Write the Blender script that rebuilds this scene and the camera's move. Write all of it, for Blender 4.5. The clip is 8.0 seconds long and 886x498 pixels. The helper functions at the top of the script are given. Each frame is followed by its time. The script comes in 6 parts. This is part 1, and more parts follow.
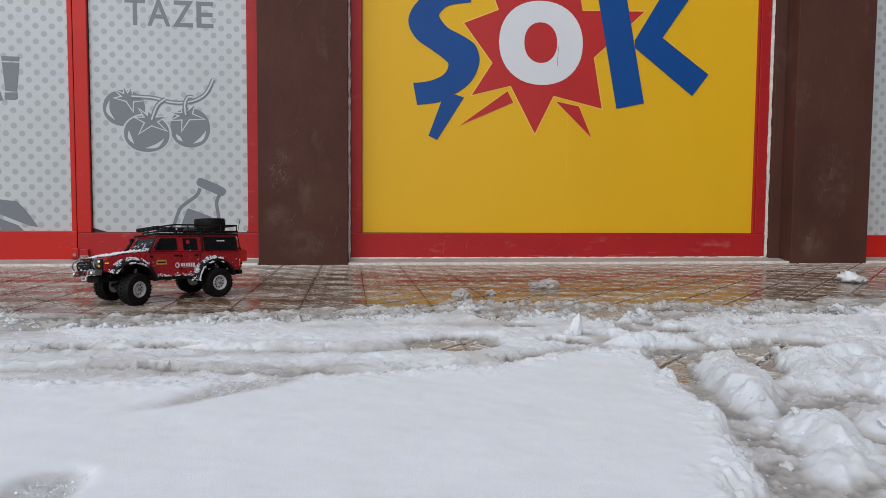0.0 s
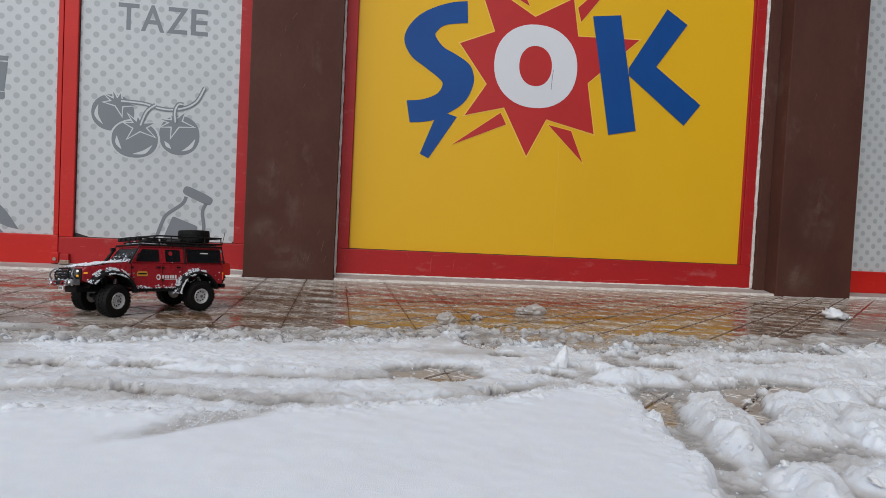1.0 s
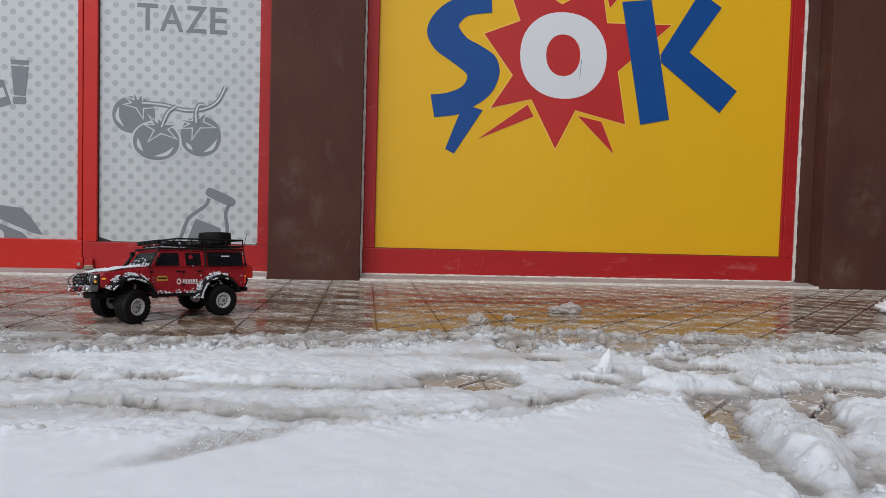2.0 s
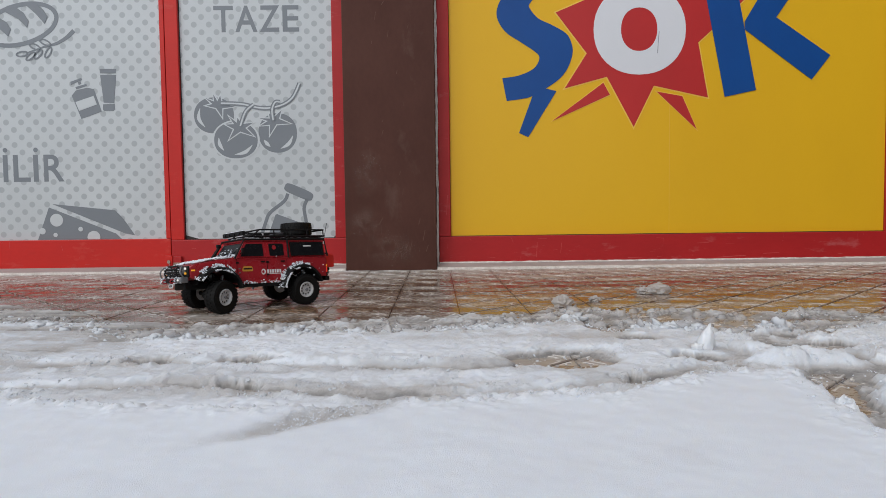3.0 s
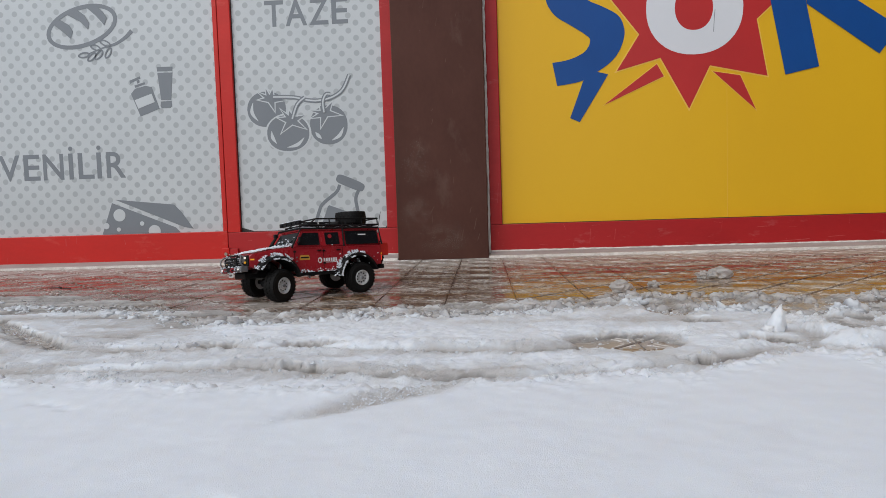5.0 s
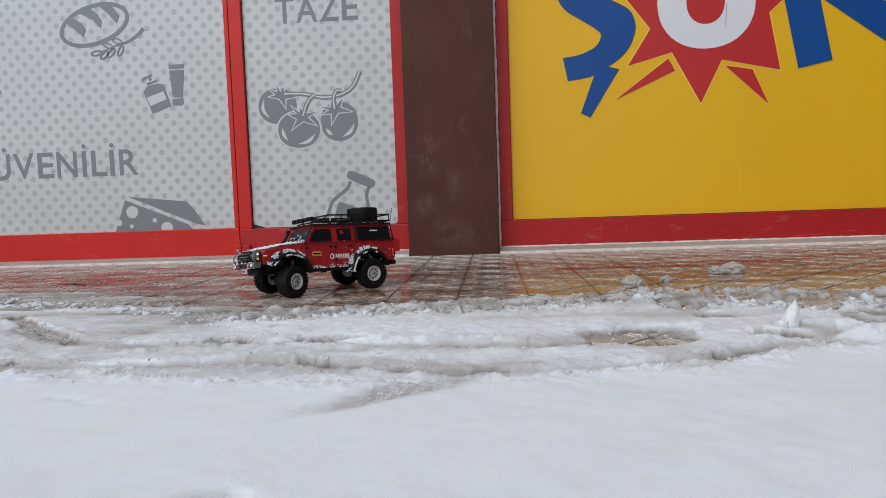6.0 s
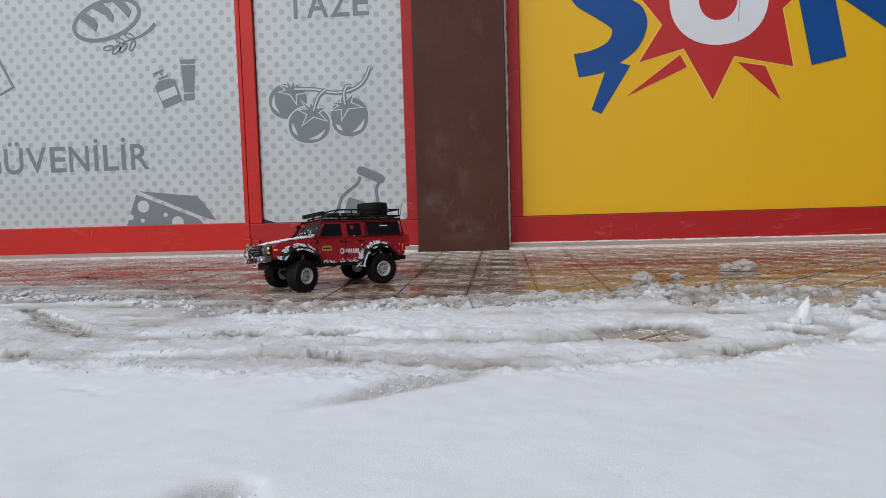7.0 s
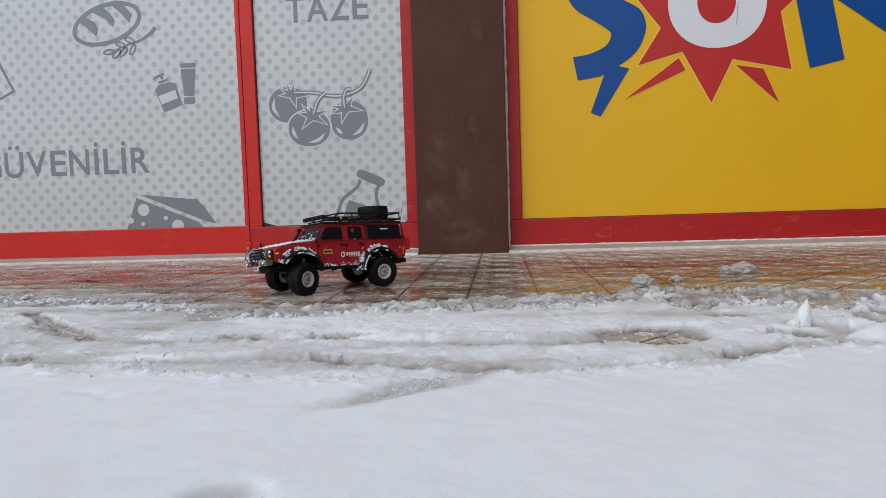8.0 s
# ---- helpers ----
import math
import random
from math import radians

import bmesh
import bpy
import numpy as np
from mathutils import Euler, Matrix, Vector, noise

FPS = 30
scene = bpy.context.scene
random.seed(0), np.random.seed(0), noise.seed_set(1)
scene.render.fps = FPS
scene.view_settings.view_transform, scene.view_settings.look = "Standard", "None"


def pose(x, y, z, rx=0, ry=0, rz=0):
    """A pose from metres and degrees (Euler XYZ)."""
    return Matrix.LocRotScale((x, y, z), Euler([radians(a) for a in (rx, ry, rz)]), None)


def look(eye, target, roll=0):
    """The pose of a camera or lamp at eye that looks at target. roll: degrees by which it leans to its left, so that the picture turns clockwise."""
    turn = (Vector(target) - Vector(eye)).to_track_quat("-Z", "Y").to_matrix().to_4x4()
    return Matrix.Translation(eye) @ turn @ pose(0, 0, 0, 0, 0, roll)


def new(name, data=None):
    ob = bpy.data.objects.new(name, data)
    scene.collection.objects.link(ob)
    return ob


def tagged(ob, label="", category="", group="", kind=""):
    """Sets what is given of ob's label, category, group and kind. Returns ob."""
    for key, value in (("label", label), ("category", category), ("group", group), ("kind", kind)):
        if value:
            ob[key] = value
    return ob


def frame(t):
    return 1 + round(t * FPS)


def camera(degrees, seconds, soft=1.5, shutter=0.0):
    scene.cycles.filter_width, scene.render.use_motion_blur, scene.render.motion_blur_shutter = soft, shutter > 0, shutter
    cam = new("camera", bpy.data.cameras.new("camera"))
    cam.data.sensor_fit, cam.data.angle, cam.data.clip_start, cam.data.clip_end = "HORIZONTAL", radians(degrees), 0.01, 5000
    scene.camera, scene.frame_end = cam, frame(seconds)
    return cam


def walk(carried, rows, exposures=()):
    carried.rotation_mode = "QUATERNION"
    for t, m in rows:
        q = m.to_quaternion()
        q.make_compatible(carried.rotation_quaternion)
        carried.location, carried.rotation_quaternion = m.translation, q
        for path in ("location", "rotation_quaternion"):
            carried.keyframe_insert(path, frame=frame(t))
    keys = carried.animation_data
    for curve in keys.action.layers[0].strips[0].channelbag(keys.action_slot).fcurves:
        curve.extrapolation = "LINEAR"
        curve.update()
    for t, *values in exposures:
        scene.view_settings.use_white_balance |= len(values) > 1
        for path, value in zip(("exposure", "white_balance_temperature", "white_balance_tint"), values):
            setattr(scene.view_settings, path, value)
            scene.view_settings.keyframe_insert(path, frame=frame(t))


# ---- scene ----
cam = camera(66.5, 8.0, soft=0.75)
PATH = [
    (0, (0.169, -0.014, 0.325), (0.436, 1.965, 0.205), 0.4),
    (0.5, (0.168, -0.005, 0.334), (0.462, 1.971, 0.231), 1.1),
    (1, (0.168, 0.014, 0.353), (0.474, 1.989, 0.276), 2.8),
    (1.2, (0.166, 0.028, 0.356), (0.483, 2.018, 0.283), 1.24),
    (2.3, (0.172, 0.155, 0.343), (0.357, 2.145, 0.242), 0.95),
    (2.5, (0.166, 0.165, 0.336), (0.303, 2.157, 0.227), -0.4),
    (3, (0.148, 0.17, 0.311), (0.166, 2.167, 0.204), -0.7),
    (3.5, (0.135, 0.175, 0.3), (0.108, 2.172, 0.189), -1.5),
    (4, (0.131, 0.174, 0.298), (0.076, 2.17, 0.18), -1.8),
    (4.5, (0.128, 0.176, 0.294), (0.021, 2.17, 0.171), -1.6),
    (4.7, (0.126, 0.178, 0.294), (0.013, 2.168, 0.168), -1.63),
    (5.8, (0.117, 0.174, 0.292), (-0.030, 2.164, 0.158), -2.15),
    (6, (0.116, 0.173, 0.293), (-0.034, 2.163, 0.154), -2.0),
    (6.5, (0.112, 0.171, 0.288), (-0.059, 2.159, 0.145), -1.6),
    (7, (0.111, 0.172, 0.289), (-0.064, 2.159, 0.141), -1.7),
    (7.5, (0.109, 0.169, 0.291), (-0.057, 2.157, 0.146), -1.7),
    (8, (0.107, 0.164, 0.292), (-0.065, 2.152, 0.151), -1.8),
]
walk(cam, [(t, look(eye, target, roll)) for t, eye, target, roll in PATH], exposures=[(0, 0.14), (8, 0.14)])

# ---- sky and light: a bright overcast winter day ----
world = bpy.data.worlds.new("overcast_sky")
scene.world = world
world.use_nodes = True
wn = world.node_tree
sky = wn.nodes.new("ShaderNodeTexSky")
sky.sky_type = "NISHITA"
sky.sun_disc = False
sky.sun_elevation, sky.sun_rotation = radians(38), radians(200)
sky.air_density, sky.dust_density = 1.0, 4.0
cloud = wn.nodes.new("ShaderNodeMix")
cloud.data_type = "RGBA"
cloud.inputs[0].default_value = 0.8
cloud.inputs[7].default_value = (7.45, 8.0, 8.8, 1)
wn.links.new(sky.outputs[0], cloud.inputs[6])
wn.links.new(cloud.outputs[2], wn.nodes["Background"].inputs[0])
wn.nodes["Background"].inputs[1].default_value = 0.10
sun_data = bpy.data.lights.new("sun", "SUN")
sun_data.energy, sun_data.angle, sun_data.color = 0.9, radians(40), (1.0, 0.98, 0.95)
sun = new("sun", sun_data)
sun.matrix_world = look((-3.5, -3.5, 5), (0, 2, 0))


# ---- materials ----
def node(nt, kind, **values):
    n = nt.nodes.new(kind)
    for k, v in values.items():
        n.inputs[k.replace("_", " ")].default_value = v
    return n


def surf(name, c1, c2=None, scale=8.0, rough=(0.4, 0.6), metal=0.0, bump=0.1, fine=120.0, depth=0.002, spec=0.5, dirt=None, coat=0.0, stretch=(1, 1, 1)):
    """A painted or worn surface: two tones mixed by a coarse and a fine noise, varied gloss, a fine relief, and optional dirt spots."""
    m = bpy.data.materials.new(name)
    m.use_nodes = True
    nt = m.node_tree
    b = nt.nodes["Principled BSDF"]
    tc = nt.nodes.new("ShaderNodeTexCoord")
    mp = nt.nodes.new("ShaderNodeMapping")
    mp.inputs["Scale"].default_value = stretch
    nt.links.new(tc.outputs["Object"], mp.inputs[0])
    n1 = node(nt, "ShaderNodeTexNoise", Scale=scale, Detail=5.0, Roughness=0.6)
    n2 = node(nt, "ShaderNodeTexNoise", Scale=fine, Detail=3.0)
    for n in (n1, n2):
        nt.links.new(mp.outputs[0], n.inputs["Vector"])
    add = nt.nodes.new("ShaderNodeMath")
    add.operation = "MULTIPLY_ADD"
    add.inputs[1].default_value = 0.35
    nt.links.new(n2.outputs[0], add.inputs[0])
    nt.links.new(n1.outputs[0], add.inputs[2])
    ramp = nt.nodes.new("ShaderNodeMapRange")
    ramp.inputs[1].default_value, ramp.inputs[2].default_value = 0.45, 0.9
    nt.links.new(add.outputs[0], ramp.inputs[0])
    mix = nt.nodes.new("ShaderNodeMix")
    mix.data_type = "RGBA"
    c2 = c2 or tuple(v * 0.8 for v in c1)
    mix.inputs[6].default_value, mix.inputs[7].default_value = (*c1, 1), (*c2, 1)
    nt.links.new(ramp.outputs[0], mix.inputs[0])
    colour = mix.outputs[2]
    if dirt:
        tint, amount, size = dirt
        n3 = node(nt, "ShaderNodeTexNoise", Scale=size, Detail=8.0, Roughness=0.7)
        nt.links.new(mp.outputs[0], n3.inputs["Vector"])
        r3 = nt.nodes.new("ShaderNodeMapRange")
        r3.inputs[1].default_value, r3.inputs[2].default_value, r3.inputs[4].default_value = 0.58, 0.75, amount
        nt.links.new(n3.outputs[0], r3.inputs[0])
        mix3 = nt.nodes.new("ShaderNodeMix")
        mix3.data_type = "RGBA"
        mix3.inputs[7].default_value = (*tint, 1)
        nt.links.new(colour, mix3.inputs[6])
        nt.links.new(r3.outputs[0], mix3.inputs[0])
        colour = mix3.outputs[2]
    nt.links.new(colour, b.inputs["Base Color"])
    rr = nt.nodes.new("ShaderNodeMapRange")
    rr.inputs[3].default_value, rr.inputs[4].default_value = rough
    nt.links.new(n1.outputs[0], rr.inputs[0])
    nt.links.new(rr.outputs[0], b.inputs["Roughness"])
    b.inputs["Metallic"].default_value = metal
    b.inputs["Specular IOR Level"].default_value = spec
    b.inputs["Coat Weight"].default_value = coat
    bp = nt.nodes.new("ShaderNodeBump")
    bp.inputs["Strength"].default_value, bp.inputs["Distance"].default_value = bump, depth
    nt.links.new(add.outputs[0], bp.inputs["Height"])
    nt.links.new(bp.outputs[0], b.inputs["Normal"])
    return m


def lit(name, colour, strength):
    m = bpy.data.materials.new(name)
    m.use_nodes = True
    b = m.node_tree.nodes["Principled BSDF"]
    b.inputs["Base Color"].default_value = (*colour, 1)
    b.inputs["Emission Color"].default_value = (*colour, 1)
    b.inputs["Emission Strength"].default_value = strength
    return m


def dotted(name, x0, z0):
    """White printed film with staggered grey dots, 83 mm apart."""
    m = surf(name, (0.545, 0.585, 0.602), (0.485, 0.522, 0.540), 2.0, (0.35, 0.5), bump=0.03, fine=400)
    nt = m.node_tree
    b = nt.nodes["Principled BSDF"]
    base = b.inputs["Base Color"].links[0].from_socket
    tc = nt.nodes.new("ShaderNodeTexCoord")
    sep = nt.nodes.new("ShaderNodeSeparateXYZ")
    nt.links.new(tc.outputs["Object"], sep.inputs[0])

    def math_node(op, a, c=None, d=None):
        n = nt.nodes.new("ShaderNodeMath")
        n.operation = op
        for i, v in enumerate((a, c, d)):
            if v is None:
                continue
            if isinstance(v, (int, float)):
                n.inputs[i].default_value = v
            else:
                nt.links.new(v, n.inputs[i])
        return n.outputs[0]

    pitch = 0.0836
    u = math_node("MULTIPLY_ADD", sep.outputs["X"], 1 / pitch, -x0 / pitch)
    v = math_node("MULTIPLY_ADD", sep.outputs["Z"], 1 / pitch, -z0 / pitch)
    a, c = math_node("ADD", u, v), math_node("SUBTRACT", u, v)
    da = math_node("SUBTRACT", math_node("FRACT", math_node("ADD", a, 0.5)), 0.5)
    dc = math_node("SUBTRACT", math_node("FRACT", math_node("ADD", c, 0.5)), 0.5)
    r = math_node("SQRT", math_node("ADD", math_node("MULTIPLY", da, da), math_node("MULTIPLY", dc, dc)))
    edge = nt.nodes.new("ShaderNodeMapRange")
    edge.inputs[1].default_value, edge.inputs[2].default_value = 0.25, 0.30
    edge.inputs[3].default_value, edge.inputs[4].default_value = 1, 0
    nt.links.new(r, edge.inputs[0])
    mix = nt.nodes.new("ShaderNodeMix")
    mix.data_type = "RGBA"
    nt.links.new(edge.outputs[0], mix.inputs[0])
    nt.links.new(base, mix.inputs[6])
    mix.inputs[7].default_value = (0.375, 0.408, 0.425, 1)
    nt.links.new(mix.outputs[2], b.inputs["Base Color"])
    return m


def snow_material(name, attribute=True, attribute_free=0.8):
    """Snow that turns to grey wet slush where the cover is thin."""
    m = bpy.data.materials.new(name)
    m.use_nodes = True
    nt = m.node_tree
    b = nt.nodes["Principled BSDF"]
    tc = nt.nodes.new("ShaderNodeTexCoord")
    n1 = node(nt, "ShaderNodeTexNoise", Scale=14.0, Detail=6.0, Roughness=0.6)
    n2 = node(nt, "ShaderNodeTexNoise", Scale=260.0, Detail=4.0, Roughness=0.7)
    n3 = node(nt, "ShaderNodeTexVoronoi", Scale=900.0)
    for n in (n1, n2, n3):
        nt.links.new(tc.outputs["Object"], n.inputs["Vector"])
    wet = nt.nodes.new("ShaderNodeMapRange")
    wet.inputs[1].default_value, wet.inputs[2].default_value = 0.0, 1.0
    if attribute:
        at = nt.nodes.new("ShaderNodeAttribute")
        at.attribute_name = "dry"
        mm = nt.nodes.new("ShaderNodeMath")
        mm.operation = "MULTIPLY_ADD"
        mm.inputs[1].default_value = 0.5
        sub = nt.nodes.new("ShaderNodeMath")
        sub.operation = "SUBTRACT"
        sub.inputs[1].default_value = 0.25
        nt.links.new(n1.outputs[0], mm.inputs[0])
        nt.links.new(at.outputs["Fac"], sub.inputs[0])
        nt.links.new(sub.outputs[0], mm.inputs[2])
        nt.links.new(mm.outputs[0], wet.inputs[0])
        clear = nt.nodes.new("ShaderNodeMapRange")
        clear.inputs[1].default_value, clear.inputs[2].default_value = 0.0, 0.32
        clear.inputs[3].default_value, clear.inputs[4].default_value = 0.58, 1.0
        nt.links.new(wet.outputs[0], clear.inputs[0])
        nt.links.new(clear.outputs[0], b.inputs["Alpha"])
    else:
        wet.inputs[0].default_value = attribute_free
    col = nt.nodes.new("ShaderNodeValToRGB")
    e = col.color_ramp.elements
    e[0].position, e[0].color = 0.0, (0.56, 0.542, 0.525, 1)
    e[1].position, e[1].color = 1.0, (0.79, 0.845, 0.928, 1)
    mid = col.color_ramp.elements.new(0.35)
    mid.color = (0.65, 0.640, 0.635, 1)
    mid = col.color_ramp.elements.new(0.7)
    mid.color = (0.74, 0.775, 0.82, 1)
    nt.links.new(wet.outputs[0], col.inputs[0])
    nt.links.new(col.outputs[0], b.inputs["Base Color"])
    rr = nt.nodes.new("ShaderNodeMapRange")
    rr.inputs[3].default_value, rr.inputs[4].default_value = 0.40, 0.75
    nt.links.new(wet.outputs[0], rr.inputs[0])
    nt.links.new(rr.outputs[0], b.inputs["Roughness"])
    b.inputs["Subsurface Weight"].default_value = 0.75
    b.inputs["Subsurface Radius"].default_value = (0.013, 0.0145, 0.016)
    b.inputs["Subsurface Scale"].default_value = 1.5
    b.inputs["Specular IOR Level"].default_value = 0.35
    s1 = nt.nodes.new("ShaderNodeMath")
    s1.operation = "MULTIPLY_ADD"
    s1.inputs[1].default_value = 0.5
    nt.links.new(n3.outputs["Distance"], s1.inputs[0])
    nt.links.new(n2.outputs[0], s1.inputs[2])
    bp = nt.nodes.new("ShaderNodeBump")
    bp.inputs["Distance"].default_value = 0.0040
    bs = nt.nodes.new("ShaderNodeMapRange")
    bs.inputs[1].default_value, bs.inputs[2].default_value = 0.5, 0.9
    bs.inputs[3].default_value, bs.inputs[4].default_value = 0.95, 0.20
    if attribute:
        nt.links.new(wet.outputs[0], bs.inputs[0])
    nt.links.new(bs.outputs[0], bp.inputs["Strength"])
    nt.links.new(s1.outputs[0], bp.inputs["Height"])
    nt.links.new(bp.outputs[0], b.inputs["Normal"])
    return m


def tile_material(name, wet, pale_tone, cover, gloss):
    """Wet cement paving under a broken film of sleet; each tile takes its own tone."""
    m = bpy.data.materials.new(name)
    m.use_nodes = True
    nt = m.node_tree
    b = nt.nodes["Principled BSDF"]
    place = nt.nodes.new("ShaderNodeNewGeometry")
    noises = []
    for stretch, scale, detail in (((0.40, 1.5, 1), 5.5, 7.0), ((1, 1.6, 1), 55.0, 4.0), ((0.7, 1, 1), 16.0, 5.0)):
        mp = nt.nodes.new("ShaderNodeMapping")
        mp.inputs["Scale"].default_value = stretch
        nt.links.new(place.outputs["Position"], mp.inputs[0])
        n = node(nt, "ShaderNodeTexNoise", Scale=scale, Detail=detail, Roughness=0.62)
        nt.links.new(mp.outputs[0], n.inputs["Vector"])
        noises.append(n.outputs[0])
    coarse, fine, middle = noises

    def ranged(v, a, b0, c=0.0, d=1.0):
        r = nt.nodes.new("ShaderNodeMapRange")
        r.inputs[1].default_value, r.inputs[2].default_value, r.inputs[3].default_value, r.inputs[4].default_value = a, b0, c, d
        nt.links.new(v, r.inputs[0])
        return r.outputs[0]

    def added(u, k, v):
        n = nt.nodes.new("ShaderNodeMath")
        n.operation = "MULTIPLY_ADD"
        n.inputs[1].default_value = k
        nt.links.new(u, n.inputs[0])
        nt.links.new(v, n.inputs[2])
        return n.outputs[0]

    # film thickens under the slush; paler wall foot paints in the sill's reflection
    sep = nt.nodes.new("ShaderNodeSeparateXYZ")
    nt.links.new(place.outputs["Position"], sep.inputs[0])
    foot = ranged(sep.outputs["Y"], 3.15, 3.75, 0.0, 0.20)
    near = ranged(sep.outputs["Y"], 2.30, 1.90, 0.0, 0.16)
    film = added(fine, 0.45, added(near, 1.0, added(foot, 1.0, coarse)))
    film = ranged(film, *cover)
    tone = nt.nodes.new("ShaderNodeMix")
    tone.data_type = "RGBA"
    tone.inputs[6].default_value, tone.inputs[7].default_value = (*wet, 1), (*(v * 1.6 for v in wet), 1)
    nt.links.new(ranged(middle, 0.35, 0.7), tone.inputs[0])
    oi = nt.nodes.new("ShaderNodeObjectInfo")
    hv = nt.nodes.new("ShaderNodeHueSaturation")
    nt.links.new(ranged(oi.outputs["Random"], 0, 1, 0.8, 1.2), hv.inputs["Value"])
    nt.links.new(tone.outputs[2], hv.inputs["Color"])
    mix = nt.nodes.new("ShaderNodeMix")
    mix.data_type = "RGBA"
    nt.links.new(film, mix.inputs[0])
    nt.links.new(hv.outputs[0], mix.inputs[6])
    mix.inputs[7].default_value = (*pale_tone, 1)
    nt.links.new(mix.outputs[2], b.inputs["Base Color"])
    nt.links.new(ranged(film, 0.0, 1.0, *gloss), b.inputs["Roughness"])
    b.inputs["IOR"].default_value = 1.36
    bp = nt.nodes.new("ShaderNodeBump")
    bp.inputs["Strength"].default_value, bp.inputs["Distance"].default_value = 0.34, 0.0014
    nt.links.new(added(fine, 0.6, middle), bp.inputs["Height"])
    nt.links.new(bp.outputs[0], b.inputs["Normal"])
    return m


BROWN = surf("brown_wall_paint", (0.088, 0.034, 0.024), (0.066, 0.025, 0.018), 3.5, (0.6, 0.85), bump=0.25, fine=60, depth=0.004, spec=0.25,
             dirt=((0.22, 0.16, 0.135), 0.22, 5.0), stretch=(1, 1, 0.55))
RED = surf("crimson_frame_paint", (0.43, 0.018, 0.020), (0.36, 0.014, 0.016), 5.0, (0.32, 0.5), bump=0.08, fine=90, spec=0.3,
           dirt=((0.62, 0.30, 0.30), 0.30, 13.0), stretch=(0.4, 1, 1))
RED_LEAF = surf("scarlet_leaf_paint", (0.57, 0.019, 0.014), (0.49, 0.016, 0.011), 4.0, (0.3, 0.45), bump=0.06, fine=90, spec=0.3,
                dirt=((0.70, 0.22, 0.18), 0.25, 12.0), stretch=(0.4, 1, 1))
YELLOW = surf("yellow_film", (0.78, 0.455, 0.013), (0.73, 0.415, 0.011), 1.2, (0.32, 0.45), bump=0.03, fine=300, spec=0.35, stretch=(1, 1, 0.4))
BLUE = surf("blue_film", (0.006, 0.072, 0.285), (0.005, 0.060, 0.245), 3.0, (0.3, 0.45), bump=0.03, fine=300, spec=0.3)
STAR_RED = surf("red_film", (0.50, 0.028, 0.028), (0.44, 0.023, 0.024), 3.0, (0.3, 0.45), bump=0.03, fine=300, spec=0.35)
PALE_EDGE = surf("pale_edge_film", (0.82, 0.53, 0.09), (0.80, 0.49, 0.07), 3.0, (0.35, 0.5), bump=0.03)
WHITE_FILM = surf("white_film", (0.70, 0.72, 0.76), (0.66, 0.69, 0.73), 3.0, (0.3, 0.45), bump=0.03, fine=300)
GREY_PRINT = surf("grey_print", (0.185, 0.208, 0.232), (0.170, 0.192, 0.215), 6.0, (0.4, 0.55), bump=0.02, fine=300)
PALE_PRINT = surf("pale_print", (0.545, 0.585, 0.602), (0.51, 0.55, 0.57), 6.0, (0.4, 0.55), bump=0.02, fine=300)
SEAL = surf("white_sealant", (0.82, 0.79, 0.75), (0.58, 0.54, 0.50), 30.0, (0.6, 0.8), bump=0.4, depth=0.003)
MORTAR = surf("grey_sill_mortar", (0.46, 0.43, 0.41), (0.33, 0.30, 0.28), 12.0, (0.45, 0.7), bump=0.4, fine=90, depth=0.003,
              dirt=((0.20, 0.17, 0.14), 0.6, 10.0), stretch=(0.3, 1, 1))
JOINT = surf("dark_joint_mortar", (0.060, 0.036, 0.024), (0.045, 0.028, 0.019), 20.0, (0.10, 0.25), bump=0.12)
TILE = tile_material("wet_paving", (0.120, 0.074, 0.045), (0.44, 0.405, 0.37), (0.63, 0.98), (0.09, 0.45))
GROOVE = tile_material("wet_grooves", (0.050, 0.028, 0.017), (0.22, 0.18, 0.15), (1.00, 1.30), (0.10, 0.28))
# pale rib colour holds painted glints of the groove edges, besides frost
RIB = tile_material("glint_and_frost_ribs", (0.17, 0.125, 0.090), (0.74, 0.72, 0.70), (0.60, 0.94), (0.12, 0.50))
SNOW = snow_material("snow")
CLOD = snow_material("packed_snow", False)
CRUMB = snow_material("crumbled_snow", False, 0.82)
CRUMB.node_tree.nodes["Principled BSDF"].inputs["Subsurface Weight"].default_value = 0.0
SHARD = snow_material("icy_snow", False, 0.74)
SHARD.node_tree.nodes["Principled BSDF"].inputs["Subsurface Weight"].default_value = 0.15
SHARD.node_tree.nodes["Principled BSDF"].inputs["Alpha"].default_value = 0.86
ICE = snow_material("wet_clear_snow", False, 0.22)
ICE.node_tree.nodes["Principled BSDF"].inputs["Subsurface Weight"].default_value = 0.1
ICE.node_tree.nodes["Principled BSDF"].inputs["Alpha"].default_value = 0.70
ICE.node_tree.nodes["Principled BSDF"].inputs["Transmission Weight"].default_value = 0.2
GLAZE = snow_material("melting_slush", False, 0.36)
GLAZE.node_tree.nodes["Principled BSDF"].inputs["Subsurface Weight"].default_value = 0.1
GLAZE.node_tree.nodes["Principled BSDF"].inputs["Alpha"].default_value = 0.46
GLAZE.node_tree.nodes["Principled BSDF"].inputs["Roughness"].default_value = 0.3
PLASTER = surf("plain_wall", (0.30, 0.28, 0.26), (0.25, 0.23, 0.21), 2.0, (0.7, 0.9), bump=0.2)
STEEL = surf("worn_steel", (0.42, 0.36, 0.31), (0.22, 0.14, 0.10), 40.0, (0.35, 0.6), metal=0.7, bump=0.3)
NEAR_BLACK = surf("near_black", (0.02, 0.018, 0.017), (0.015, 0.013, 0.012), 10.0, (0.5, 0.7))
